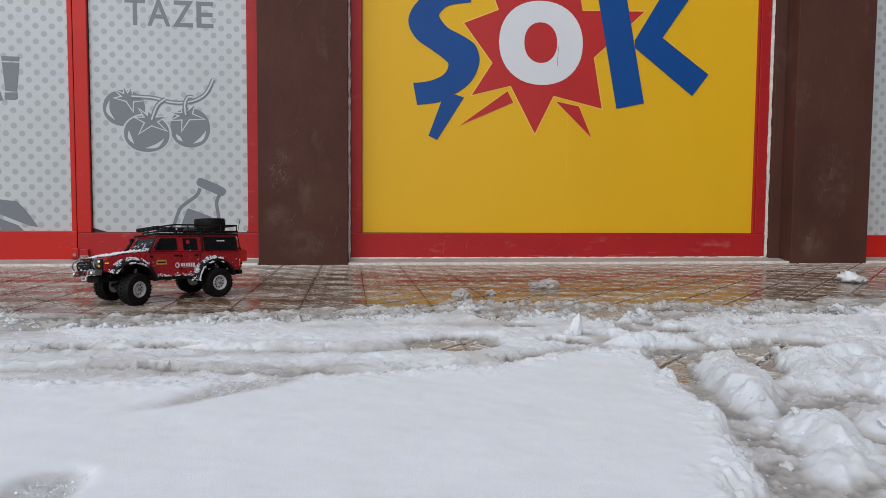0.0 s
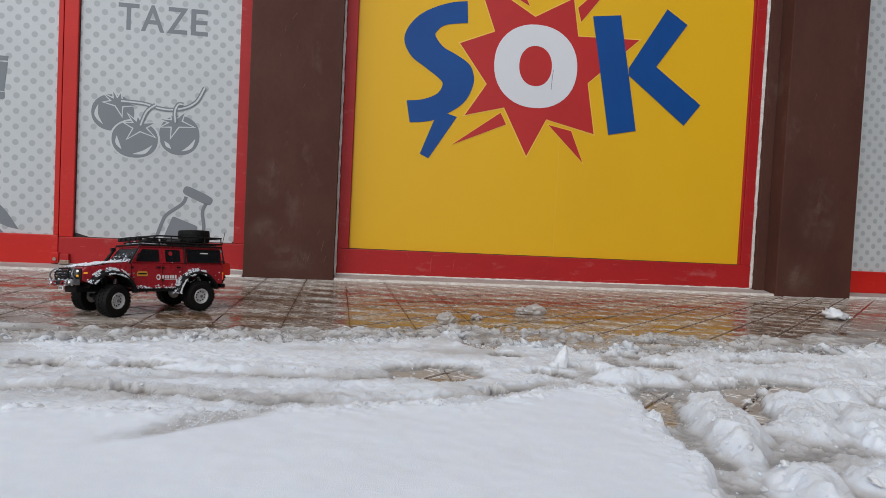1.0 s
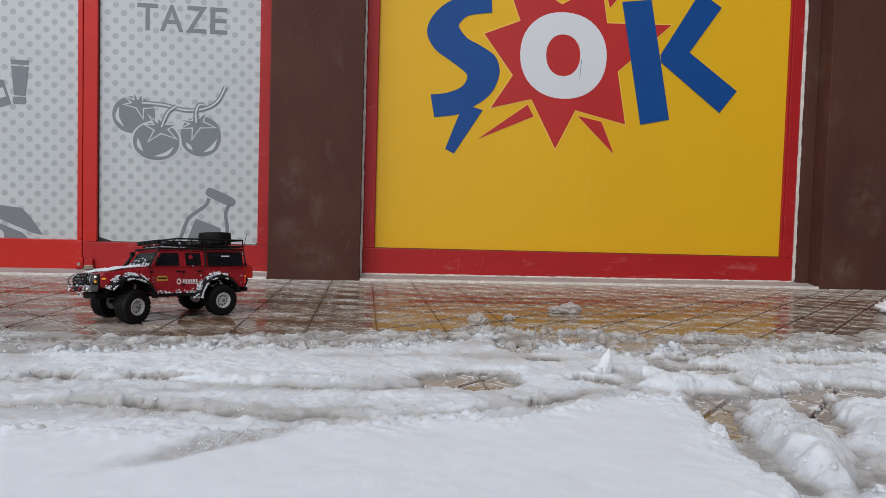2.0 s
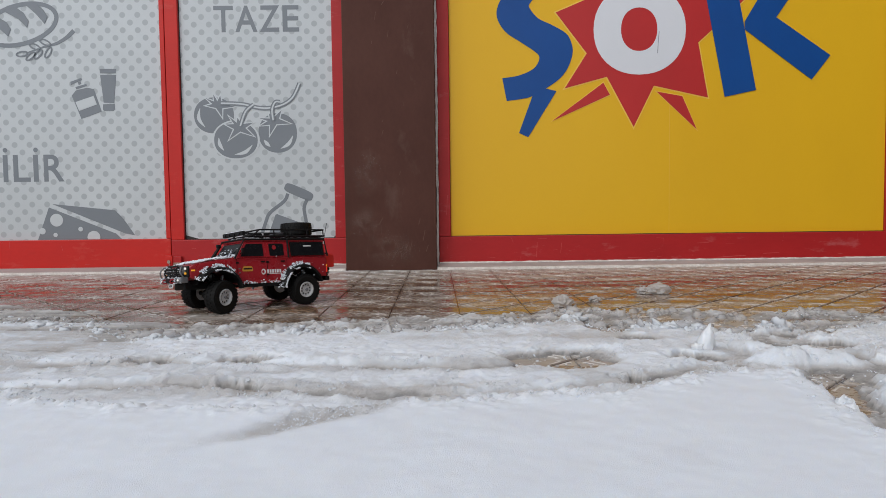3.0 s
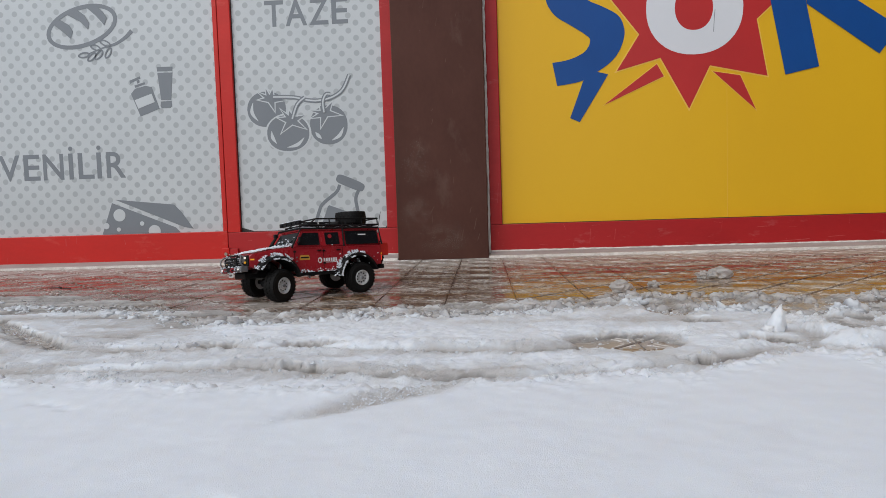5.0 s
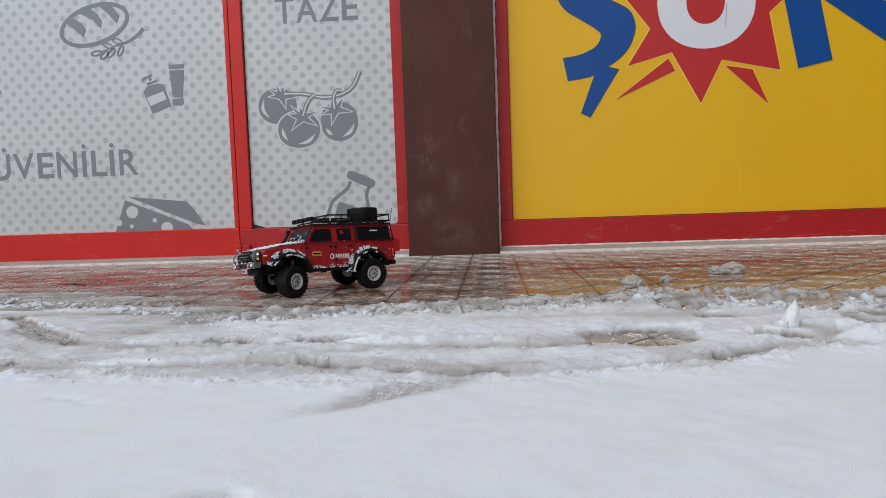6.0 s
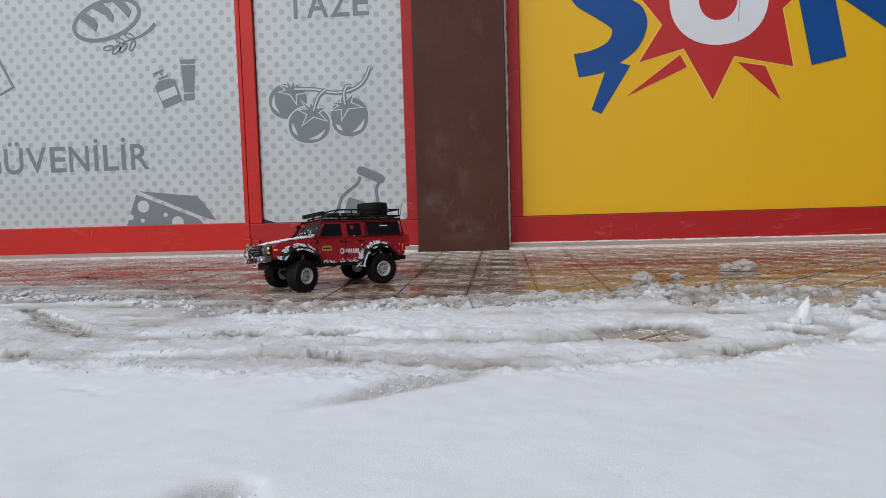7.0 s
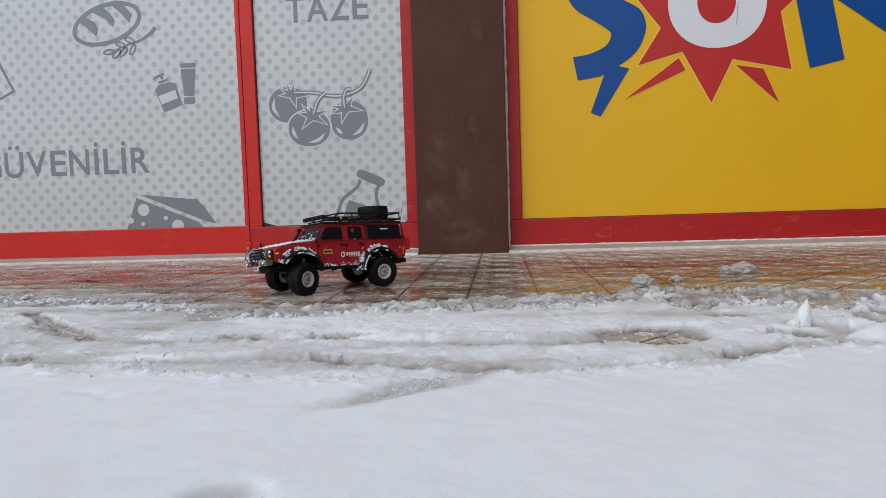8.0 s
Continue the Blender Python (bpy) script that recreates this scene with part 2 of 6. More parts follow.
CAR_RED = surf("candy_red_lexan", (0.37, 0.018, 0.027), (0.29, 0.013, 0.020), 12.0, (0.22, 0.34), bump=0.04, fine=200, depth=0.0005, coat=0.15, spec=0.4,
               dirt=((0.36, 0.14, 0.14), 0.25, 70.0))
BLACK = surf("black_plastic", (0.005, 0.005, 0.006), (0.009, 0.009, 0.009), 40.0, (0.45, 0.65), bump=0.15, fine=300, depth=0.0006, spec=0.2,
             dirt=((0.12, 0.12, 0.12), 0.3, 110.0))
RUBBER = surf("black_rubber", (0.005, 0.005, 0.005), (0.009, 0.009, 0.009), 60.0, (0.55, 0.75), bump=0.3, fine=300, depth=0.0008, spec=0.2)
GLASS = surf("smoked_window", (0.006, 0.007, 0.009), (0.010, 0.011, 0.013), 60.0, (0.25, 0.4), bump=0.05, fine=300, depth=0.0004, spec=0.12,
             dirt=((0.30, 0.32, 0.34), 0.22, 150.0))
CHROME = surf("dull_silver", (0.30, 0.31, 0.32), (0.18, 0.19, 0.20), 50.0, (0.25, 0.4), metal=0.8, bump=0.1, depth=0.0005)
RIM = surf("white_rim", (0.66, 0.67, 0.68), (0.52, 0.53, 0.54), 60.0, (0.3, 0.45), metal=0.15, bump=0.1, depth=0.0005)
CAR_WHITE = surf("white_sticker", (0.75, 0.76, 0.77), (0.70, 0.71, 0.72), 60.0, (0.3, 0.4), bump=0.02)
CAR_YELLOW = surf("ochre_sticker", (0.62, 0.33, 0.05), (0.50, 0.24, 0.04), 200.0, (0.3, 0.4), bump=0.02)
LAMP_WHITE = lit("white_lamp", (1.0, 0.97, 0.9), 0.3)
CAN_RED = surf("bright_red_can", (0.55, 0.022, 0.014), (0.45, 0.016, 0.012), 40.0, (0.3, 0.5), bump=0.05, dirt=((0.30, 0.05, 0.04), 0.3, 60.0))
HOOK = surf("red_hook_paint", (0.40, 0.02, 0.03), (0.3, 0.015, 0.02), 60.0, (0.3, 0.45))
LAMP_AMBER = lit("amber_lamp", (1.0, 0.45, 0.03), 0.25)
LAMP_RED = lit("red_lamp", (0.9, 0.05, 0.03), 0.5)


# ---- mesh helpers ----
def part(name, bm, material, parent=None, label="", smooth=False):
    """Links a bmesh as one mesh object, under a thing or a part where one is given."""
    bmesh.ops.recalc_face_normals(bm, faces=bm.faces)
    me = bpy.data.meshes.new(name)
    bm.to_mesh(me)
    bm.free()
    me.materials.append(material)
    if smooth:
        me.polygons.foreach_set("use_smooth", [True] * len(me.polygons))
    ob = new(name, me)
    ob.parent = parent
    if label:
        ob["label"] = label
    return ob


def block(x0, x1, y0, y1, z0, z1, bevel=0.002, bm=None, seg=1):
    """A box with bevelled edges."""
    bm2 = bmesh.new()
    bmesh.ops.create_cube(bm2, size=1)
    for v in bm2.verts:
        v.co = ((x0 + x1) / 2 + v.co.x * (x1 - x0), (y0 + y1) / 2 + v.co.y * (y1 - y0), (z0 + z1) / 2 + v.co.z * (z1 - z0))
    if bevel:
        bmesh.ops.bevel(bm2, geom=bm2.edges[:], offset=bevel, segments=seg, affect="EDGES", profile=0.6)
    return join(bm, bm2)


def join(bm, other):
    if bm is None:
        return other
    me = bpy.data.meshes.new("tmp")
    other.to_mesh(me)
    other.free()
    bm.from_mesh(me)
    bpy.data.meshes.remove(me)
    return bm


def prism(points, y0, y1, bevel=0.0, bm=None):
    """A side outline (x, z) pulled from y0 to y1."""
    bm2 = bmesh.new()
    f = bm2.faces.new([bm2.verts.new((x, y0, z)) for x, z in points])
    r = bmesh.ops.extrude_face_region(bm2, geom=[f])
    for v in r["geom"]:
        if isinstance(v, bmesh.types.BMVert):
            v.co.y = y1
    bmesh.ops.recalc_face_normals(bm2, faces=bm2.faces)
    if bevel:
        es = [e for e in bm2.edges if e.is_manifold and e.calc_face_angle(0) > 0.5]
        bmesh.ops.bevel(bm2, geom=es, offset=bevel, segments=2, affect="EDGES", profile=0.6, clamp_overlap=True)
    bmesh.ops.triangulate(bm2, faces=[f for f in bm2.faces if len(f.verts) > 4])
    return join(bm, bm2)


def tube(path, r, bm=None, sides=8, closed=False):
    """A round bar along a path of points."""
    bm2 = bmesh.new()
    pts = [Vector(p) for p in path]
    n = len(pts)
    rings = []
    for i, p in enumerate(pts):
        a = pts[(i - 1) % n] if closed or i else p
        b = pts[(i + 1) % n] if closed or i < n - 1 else p
        d = (b - a).normalized()
        side = d.cross(Vector((0, 0, 1)))
        if side.length < 0.05:
            side = d.cross(Vector((0, 1, 0)))
        side.normalize()
        up = side.cross(d)
        rings.append([bm2.verts.new(p + r * (math.cos(q) * side + math.sin(q) * up)) for q in (2 * math.pi * k / sides for k in range(sides))])
    for i in range(n if closed else n - 1):
        a, b = rings[i], rings[(i + 1) % n]
        for k in range(sides):
            bm2.faces.new((a[k], a[(k + 1) % sides], b[(k + 1) % sides], b[k]))
    if not closed:
        bm2.faces.new(rings[0])
        bm2.faces.new(rings[-1][::-1])
    return join(bm, bm2)


def lathe(profile, sides=32, bm=None, centre=(0, 0, 0), caps=True):
    """A profile of (distance along y, radius) turned round the y axis."""
    bm2 = bmesh.new()
    rings = []
    for y, r in profile:
        rings.append([bm2.verts.new((centre[0] + r * math.cos(q), centre[1] + y, centre[2] + r * math.sin(q)))
                      for q in (2 * math.pi * k / sides for k in range(sides))])
    for a, b in zip(rings, rings[1:]):
        for k in range(sides):
            bm2.faces.new((a[k], a[(k + 1) % sides], b[(k + 1) % sides], b[k]))
    if caps:
        bm2.faces.new(rings[0])
        bm2.faces.new(rings[-1][::-1])
    else:
        for k in range(sides):
            bm2.faces.new((rings[-1][k], rings[-1][(k + 1) % sides], rings[0][(k + 1) % sides], rings[0][k]))
    return join(bm, bm2)


def flat(points, y, thick=0.0012, bm=None):
    """A thin cut-out of film on the wall, its outline in (x, z), its back at y."""
    bm2 = bmesh.new()
    f = bm2.faces.new([bm2.verts.new((x, y, z)) for x, z in points])
    r = bmesh.ops.extrude_face_region(bm2, geom=[f])
    for v in r["geom"]:
        if isinstance(v, bmesh.types.BMVert):
            v.co.y = y - thick
    bmesh.ops.triangulate(bm2, faces=[f for f in bm2.faces if len(f.verts) > 4], ngon_method="EAR_CLIP")
    return join(bm, bm2)


def oval(cx, cz, rx, rz, turn=0.0, power=2.0, n=40, start=0.0, end=360.0):
    pts = []
    for k in range(n):
        q = radians(start + (end - start) * k / (n if end - start >= 360 else n - 1))
        c, s = math.cos(q), math.sin(q)
        u = rx * math.copysign(abs(c) ** (2 / power), c)
        v = rz * math.copysign(abs(s) ** (2 / power), s)
        t = radians(turn)
        pts.append((cx + u * math.cos(t) - v * math.sin(t), cz + u * math.sin(t) + v * math.cos(t)))
    return pts


def annulus(outer, inner, y, thick=0.0012, bm=None):
    """A flat ring between two outlines with as many points each."""
    bm2 = bmesh.new()
    n = len(outer)
    rows = [[bm2.verts.new((x, yy, z)) for x, z in pts] for pts, yy in ((outer, y), (outer, y - thick), (inner, y - thick), (inner, y))]
    for a, b in zip(rows, rows[1:] + rows[:1]):
        for k in range(n):
            bm2.faces.new((a[k], a[(k + 1) % n], b[(k + 1) % n], b[k]))
    return join(bm, bm2)


def smooth_path(points, steps=6):
    """A curve through the points (Catmull-Rom)."""
    out = []
    p = [points[0], *points, points[-1]]
    for i in range(1, len(p) - 2):
        for k in range(steps):
            t = k / steps
            out.append(tuple(0.5 * (2 * b + (c - a) * t + (2 * a - 5 * b + 4 * c - d) * t * t + (3 * b - a - 3 * c + d) * t ** 3)
                             for a, b, c, d in zip(p[i - 1], p[i], p[i + 1], p[i + 2])))
    out.append(tuple(points[-1]))
    return out


def stroke(points, widths, y, thick=0.0012, bm=None, steps=6):
    """A band of film along a curve; widths: one half width, or one for each point."""
    if isinstance(widths, (int, float)):
        widths = [widths] * len(points)
    line = smooth_path([(x, z, w) for (x, z), w in zip(points, widths)], steps)
    left, right = [], []
    for i, (x, z, w) in enumerate(line):
        a, b = line[max(i - 1, 0)], line[min(i + 1, len(line) - 1)]
        dx, dz = b[0] - a[0], b[1] - a[1]
        l = math.hypot(dx, dz) or 1
        left.append((x - dz / l * w, z + dx / l * w))
        right.append((x + dz / l * w, z - dx / l * w))
    bm2 = bmesh.new()
    rows = [[bm2.verts.new((x, yy, z)) for x, z in pts] for pts, yy in ((left, y), (left, y - thick), (right, y - thick), (right, y))]
    for a, b in zip(rows, rows[1:] + rows[:1]):
        for k in range(len(line) - 1):
            bm2.faces.new((a[k], a[k + 1], b[k + 1], b[k]))
    for k in (0, len(line) - 1):
        bm2.faces.new([r[k] for r in rows])
    return join(bm, bm2)


def lettering(letters, dots, z0, z1, y):
    """Printed capitals in the built-in font, each fitted between its x0 and x1, from z0 to z1, with the round dots over them."""
    out = None
    for char, x0, x1 in letters:
        cu = bpy.data.curves.new("lettering", "FONT")
        cu.body, cu.extrude, cu.resolution_u, cu.offset = char, 0.001, 6, 0.014
        ob = new("lettering", cu)
        bpy.context.view_layer.update()
        me = bpy.data.meshes.new_from_object(ob.evaluated_get(bpy.context.evaluated_depsgraph_get()))
        bm = bmesh.new()
        bm.from_mesh(me)
        bpy.data.objects.remove(ob)
        xs, zs = [v.co.x for v in bm.verts], [v.co.y for v in bm.verts]
        over = 0.004 if char in "GU" else 0.0
        for v in bm.verts:
            x = x0 + (v.co.x - min(xs)) / (max(xs) - min(xs)) * (x1 - x0)
            z = z0 - over + (v.co.y - min(zs)) / (max(zs) - min(zs)) * (z1 - z0 + over)
            v.co = (x, y - 0.0003 - v.co.z * 0.2, z)
        out = join(out, bm)
    for x, z in dots:
        out = flat(oval(x, z, 0.0130, 0.0130, n=20), y - 0.0001, 0.0004, out)
    return out


def empty(name, x=0.0, y=0.0, z=0.0, rz=0.0):
    ob = new(name)
    ob.empty_display_size = 0.1
    ob.matrix_world = pose(x, y, z, 0, 0, rz)
    return ob


# ---- the ground, the building's shell ----
bm = bmesh.new()
bmesh.ops.create_grid(bm, x_segments=8, y_segments=8, size=120)
for v in bm.verts:
    v.co.z = -0.03
tagged(part("ground", bm, SNOW), "frozen snow-covered ground round the shop", "ground", kind="structure")
tagged(part("wall_north", block(-9, 9, 4.05, 4.35, -0.02, 6.0, 0.01), PLASTER), "plain wall behind the shop windows", "wall", kind="structure")
tagged(part("lintel", block(-9, 9, 3.88, 4.049, 2.75, 6.0, 0.01), BROWN), "brown painted band above the shop windows", "wall", kind="structure")
for n, x0, x1, y0 in (("column_1", -0.35, 0.148, 3.864), ("column_2", 2.866, 3.384, 3.842), ("column_3", -4.6, -4.1, 3.864), ("column_4", 4.1, 4.59, 3.85)):
    tagged(part(n, block(x0, x1, y0, 4.049, -0.004, 2.749 if y0 > 3.87 else 2.748, 0.006, seg=2), BROWN),
           "brown painted column with scuffs and pale stains", "column", kind="structure")
# unseen wall, added only to cut the sky light from the right
tagged(part("wall_east", block(4.6, 4.9, -9, 4.04, -0.02, 7.0, 0.01), BROWN), "unseen brown wall added to shade the right side", "wall", kind="structure")
tagged(part("jamb", block(2.797, 2.8655, 3.955, 4.049, 0.012, 2.747, 0.002), BROWN), "brown painted reveal beside the shop window", "trim", kind="structure")


def scuffs(column, x0, x1, y, spots, count, seed):
    """Short pale scrapes and drips in the paint of a column."""
    rnd = random.Random(seed)
    bm = bmesh.new()
    for _ in range(count):
        cx, cz, sx, sz = rnd.choice(spots)
        x, z = rnd.gauss(cx, sx), rnd.gauss(cz, sz)
        l, q, w = rnd.uniform(0.01, 0.06), radians(rnd.gauss(82, 14)), rnd.uniform(0.0006, 0.0017)
        if not (x0 + 0.03 < x < x1 - 0.03 and 0.02 < z < 2.6):
            continue
        dx, dz = math.cos(q) * l, math.sin(q) * l
        v = [bm.verts.new(p) for p in ((x - w, y, z), (x + w * 0.4, y, z - 0.002), (x + dx + w * 0.5, y, z + dz), (x + dx - w, y, z + dz + 0.003))]
        bm.faces.new(v)
    part("scuffs", bm, SCUFF, bpy.data.objects[column], "pale scrapes in the paint")


SCUFF = surf("scraped_paint", (0.135, 0.070, 0.055), (0.105, 0.050, 0.038), 50.0, (0.7, 0.9), bump=0.2)
scuffs("column_1", -0.35, 0.148, 3.8633, [(-0.1, 0.5, 0.12, 0.3), (-0.1, 1.2, 0.14, 0.4), (0.05, 0.1, 0.1, 0.06)], 26, 21)
scuffs("column_2", 2.866, 3.384, 3.8413, [(3.12, 0.45, 0.06, 0.13), (3.05, 0.12, 0.1, 0.08), (3.1, 1.0, 0.12, 0.4)], 34, 22)


def smudge_material(name):
    """A soft pale smear that thins out towards its edges."""
    m = surf(name, (0.33, 0.23, 0.19), (0.24, 0.155, 0.125), 30.0, (0.7, 0.9), bump=0.1)
    nt = m.node_tree
    tc = nt.nodes.new("ShaderNodeTexCoord")
    mp = nt.nodes.new("ShaderNodeMapping")
    mp.inputs["Location"].default_value, mp.inputs["Scale"].default_value = (-1, 0, -1), (2, 0, 2)
    ball = nt.nodes.new("ShaderNodeTexGradient")
    ball.gradient_type = "SPHERICAL"
    nt.links.new(tc.outputs["Generated"], mp.inputs[0])
    nt.links.new(mp.outputs[0], ball.inputs[0])
    n = node(nt, "ShaderNodeTexNoise", Scale=17.0, Detail=7.0, Roughness=0.7)
    nt.links.new(tc.outputs["Object"], n.inputs["Vector"])
    r = nt.nodes.new("ShaderNodeMapRange")
    r.inputs[1].default_value, r.inputs[2].default_value, r.inputs[4].default_value = 0.42, 0.72, 0.55
    nt.links.new(n.outputs[0], r.inputs[0])
    mul = nt.nodes.new("ShaderNodeMath")
    mul.operation = "MULTIPLY"
    nt.links.new(ball.outputs["Fac"], mul.inputs[0])
    nt.links.new(r.outputs[0], mul.inputs[1])
    nt.links.new(mul.outputs[0], nt.nodes["Principled BSDF"].inputs["Alpha"])
    return m


SMUDGE = smudge_material("pale_smudge")
for owner, x, z, w, h, y in (("column_2", 3.13, 0.52, 0.16, 0.26, 3.8395), ("column_2", 3.02, 0.12, 0.14, 0.12, 3.8395), ("column_1", -0.23, 0.52, 0.10, 0.14, 3.8615),
                             ("column_1", -0.10, 0.12, 0.16, 0.11, 3.8615), ("column_1", -0.24, 0.26, 0.10, 0.12, 3.8615)):
    bm = bmesh.new()
    bm.faces.new([bm.verts.new(p) for p in ((x - w, y, z - h), (x + w, y, z - h), (x + w, y, z + h), (x - w, y, z + h))])
    part("smudge", bm, SMUDGE, bpy.data.objects[owner], "pale rubbed smudge in the paint")


def wavy_strip(name, x0, x1, y0, y1, z0, z1, material, label, along="z", seed=0, rough=0.003):
    """A hand-laid strip with uneven edges."""
    rnd = random.Random(seed)
    bm = bmesh.new()
    n = max(int(((z1 - z0) if along == "z" else (x1 - x0)) / 0.03), 2)
    rings = []
    for i in range(n + 1):
        t = i / n
        j = lambda: rnd.uniform(-rough, rough)
        if along == "z":
            z = z0 + (z1 - z0) * t
            c = [(x0 + j(), y1, z), (x0 + j(), y0 + j() * 0.3, z), (x1 + j(), y0 + j() * 0.3, z), (x1 + j(), y1, z)]
        else:
            x = x0 + (x1 - x0) * t
            c = [(x, y1, z0), (x, y0 + j(), z0), (x, y0 + j(), z1 + j() * 0.6), (x, y1, z1 + j() * 0.6)]
        rings.append([bm.verts.new(p) for p in c])
    for a, b in zip(rings, rings[1:]):
        for k in range(4):
            bm.faces.new((a[k], a[(k + 1) % 4], b[(k + 1) % 4], b[k]))
    bm.faces.new(rings[0])
    bm.faces.new(rings[-1][::-1])
    return tagged(part(name, bm, material), label, "trim", kind="structure")


wavy_strip("sealant", 0.1490, 0.1605, 3.930, 4.049, 0.022, 2.74, SEAL, "uneven white sealant between column and window frame", seed=1, rough=0.003)
wavy_strip("sealant", 2.7775, 2.796, 3.981, 4.049, 0.03, 2.74, SEAL, "uneven white sealant between window frame and reveal", seed=2, rough=0.003)

wavy_strip("sealant", 0.163, 2.776, 3.9735, 3.9815, 0.0245, 0.0335, SEAL, "thin line of white sealant under the window frame", "x", 6, 0.003)
wavy_strip("sealant", -1.34, -0.353, 3.9735, 3.9815, 0.0245, 0.0325, SEAL, "thin line of white sealant under the window frame", "x", 7, 0.003)


def sill(x0, x1, seed):
    """The low sloped sill under the windows, with a pale lip along its foot."""
    bm = prism([(3.868, -0.003), (3.868, 0.010), (3.975, 0.027), (4.045, 0.030), (4.045, -0.003)], x0, x1)
    for v in bm.verts:
        v.co = (v.co.y, v.co.x, v.co.z)
    tagged(part("sill", bm, MORTAR), "grey mortar sill under the shop windows, stained", "sill", kind="structure")
    wavy_strip("sill_edge", x0, x1, 3.852, 3.8675, -0.003, 0.0125, SEAL, "pale stone lip along the foot of the sill", "x", seed, 0.0015)


sill(0.150, 2.864, 3)
sill(-4.098, -0.352, 4)
sill(3.386, 4.098, 5)


# ---- windows and door with their printed films ----
FILM = 4.006


def framed(name, x0, x1, z0, z1, sides, material, label, front=3.982):
    """A window or door leaf: an Empty with its frame members. sides: left, right, bottom, top widths."""
    e = empty(name)
    tagged(e, label, "window" if "window" in name else "door", kind="structure")
    l, r, b, t = sides
    part("bottom_rail", block(x0, x1, front, 4.03, z0, z0 + b, 0.004, seg=2), material, e)
    part("top_rail", block(x0, x1, front, 4.03, z1 - t, z1, 0.004, seg=2), material, e)
    part("stile", block(x0, x0 + l, front + 0.001, 4.03, z0 + b + 0.0005, z1 - t - 0.0005, 0.004, seg=2), material, e)
    part("stile", block(x1 - r, x1, front + 0.001, 4.03, z0 + b + 0.0005, z1 - t - 0.0005, 0.004, seg=2), material, e)
    return e


def film(x0, x1, z0, z1, material, parent, label):
    return part("film", block(x0, x1, FILM, FILM + 0.006, z0, z1, 0), material, parent, label)


win_yellow = framed("window_1", 0.1615, 2.777, 0.0305, 2.74, (0.0665, 0.068, 0.146, 0.10), RED, "large shop window covered with yellow film, in a red frame")
# dark strip that paints the shadow line under the yellow film
part("film_gap", block(0.229, 2.708, FILM - 0.002, FILM + 0.001, 0.1768, 0.1800, 0), NEAR_BLACK, win_yellow)
part("glazing_bead", block(2.696, 2.7088, 3.990, 4.004, 0.1775, 2.639, 0.002), RED, win_yellow)
sheet = film(0.230, 2.715, 0.170, 2.66, YELLOW, win_yellow, "bright yellow printed film with a sun-burst emblem")
part("film_seam", block(1.470, 1.4712, FILM - 0.0012, FILM + 0.001, 0.178, 2.64, 0), PALE_EDGE, sheet)
E1, E2, E3 = FILM - 0.0002, FILM - 0.0016, FILM - 0.0030
STAR = [(1.037, 1.507), (0.828, 1.421), (1.002, 1.194), (0.878, 1.001), (1.115, 1.063), (1.267, 0.782), (1.380, 1.011), (1.686, 0.942),
        (1.629, 1.248), (1.947, 1.537), (1.553, 1.524), (1.513, 1.748), (1.279, 1.616), (0.913, 1.818)]


def grown(points, d):
    """The outline moved outwards by d."""
    n, out = len(points), []
    area = sum(points[i][0] * points[(i + 1) % n][1] - points[(i + 1) % n][0] * points[i][1] for i in range(n))
    s = 1 if area < 0 else -1
    for i in range(n):
        a, b, c = Vector(points[i - 1]), Vector(points[i]), Vector(points[(i + 1) % n])
        u, v = (b - a).normalized(), (c - b).normalized()
        m = (Vector((-u.y, u.x)) + Vector((-v.y, v.x))) * s
        k = max(m.length, 0.5)
        out.append(tuple(b + m.normalized() * d * min(2 / k, 2.5)))
    return out


part("star_edge", flat(grown(STAR, 0.007), E1), PALE_EDGE, sheet)
part("star", flat(STAR, E2), STAR_RED, sheet, "red many-pointed star")
for pts in ([(1.095, 1.030), (1.132, 0.963), (0.807, 0.820)], [(1.396, 0.978), (1.541, 0.951), (1.624, 0.764)],
            [(1.543, 1.695), (1.567, 1.613), (1.726, 1.821), (1.627, 1.777)], [(1.241, 1.677), (1.151, 1.721), (1.105, 1.790), (1.205, 1.744)]):
    part("shard_edge", flat(grown(pts, 0.005), E1), PALE_EDGE, sheet)
    part("shard", flat(pts, E2), STAR_RED, sheet, "red pointed shard")
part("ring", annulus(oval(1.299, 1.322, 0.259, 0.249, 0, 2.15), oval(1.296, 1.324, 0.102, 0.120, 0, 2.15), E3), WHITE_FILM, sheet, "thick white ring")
part("scratch", stroke([(1.408, 1.31), (1.403, 1.25), (1.400, 1.19)], 0.0016, E3 - 0.0012, 0.0004), GREY_PRINT, sheet)
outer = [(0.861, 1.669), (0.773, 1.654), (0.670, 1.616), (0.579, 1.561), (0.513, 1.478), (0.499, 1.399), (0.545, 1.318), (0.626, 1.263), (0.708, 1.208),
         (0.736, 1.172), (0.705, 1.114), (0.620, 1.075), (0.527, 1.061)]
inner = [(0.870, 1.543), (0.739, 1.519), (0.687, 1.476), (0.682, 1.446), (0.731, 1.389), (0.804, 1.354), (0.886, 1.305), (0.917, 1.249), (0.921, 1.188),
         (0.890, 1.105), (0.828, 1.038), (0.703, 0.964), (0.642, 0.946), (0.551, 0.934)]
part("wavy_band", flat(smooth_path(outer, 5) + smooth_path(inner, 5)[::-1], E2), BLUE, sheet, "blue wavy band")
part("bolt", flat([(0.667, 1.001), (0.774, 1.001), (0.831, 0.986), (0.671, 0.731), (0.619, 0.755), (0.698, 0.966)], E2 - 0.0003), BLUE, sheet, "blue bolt")
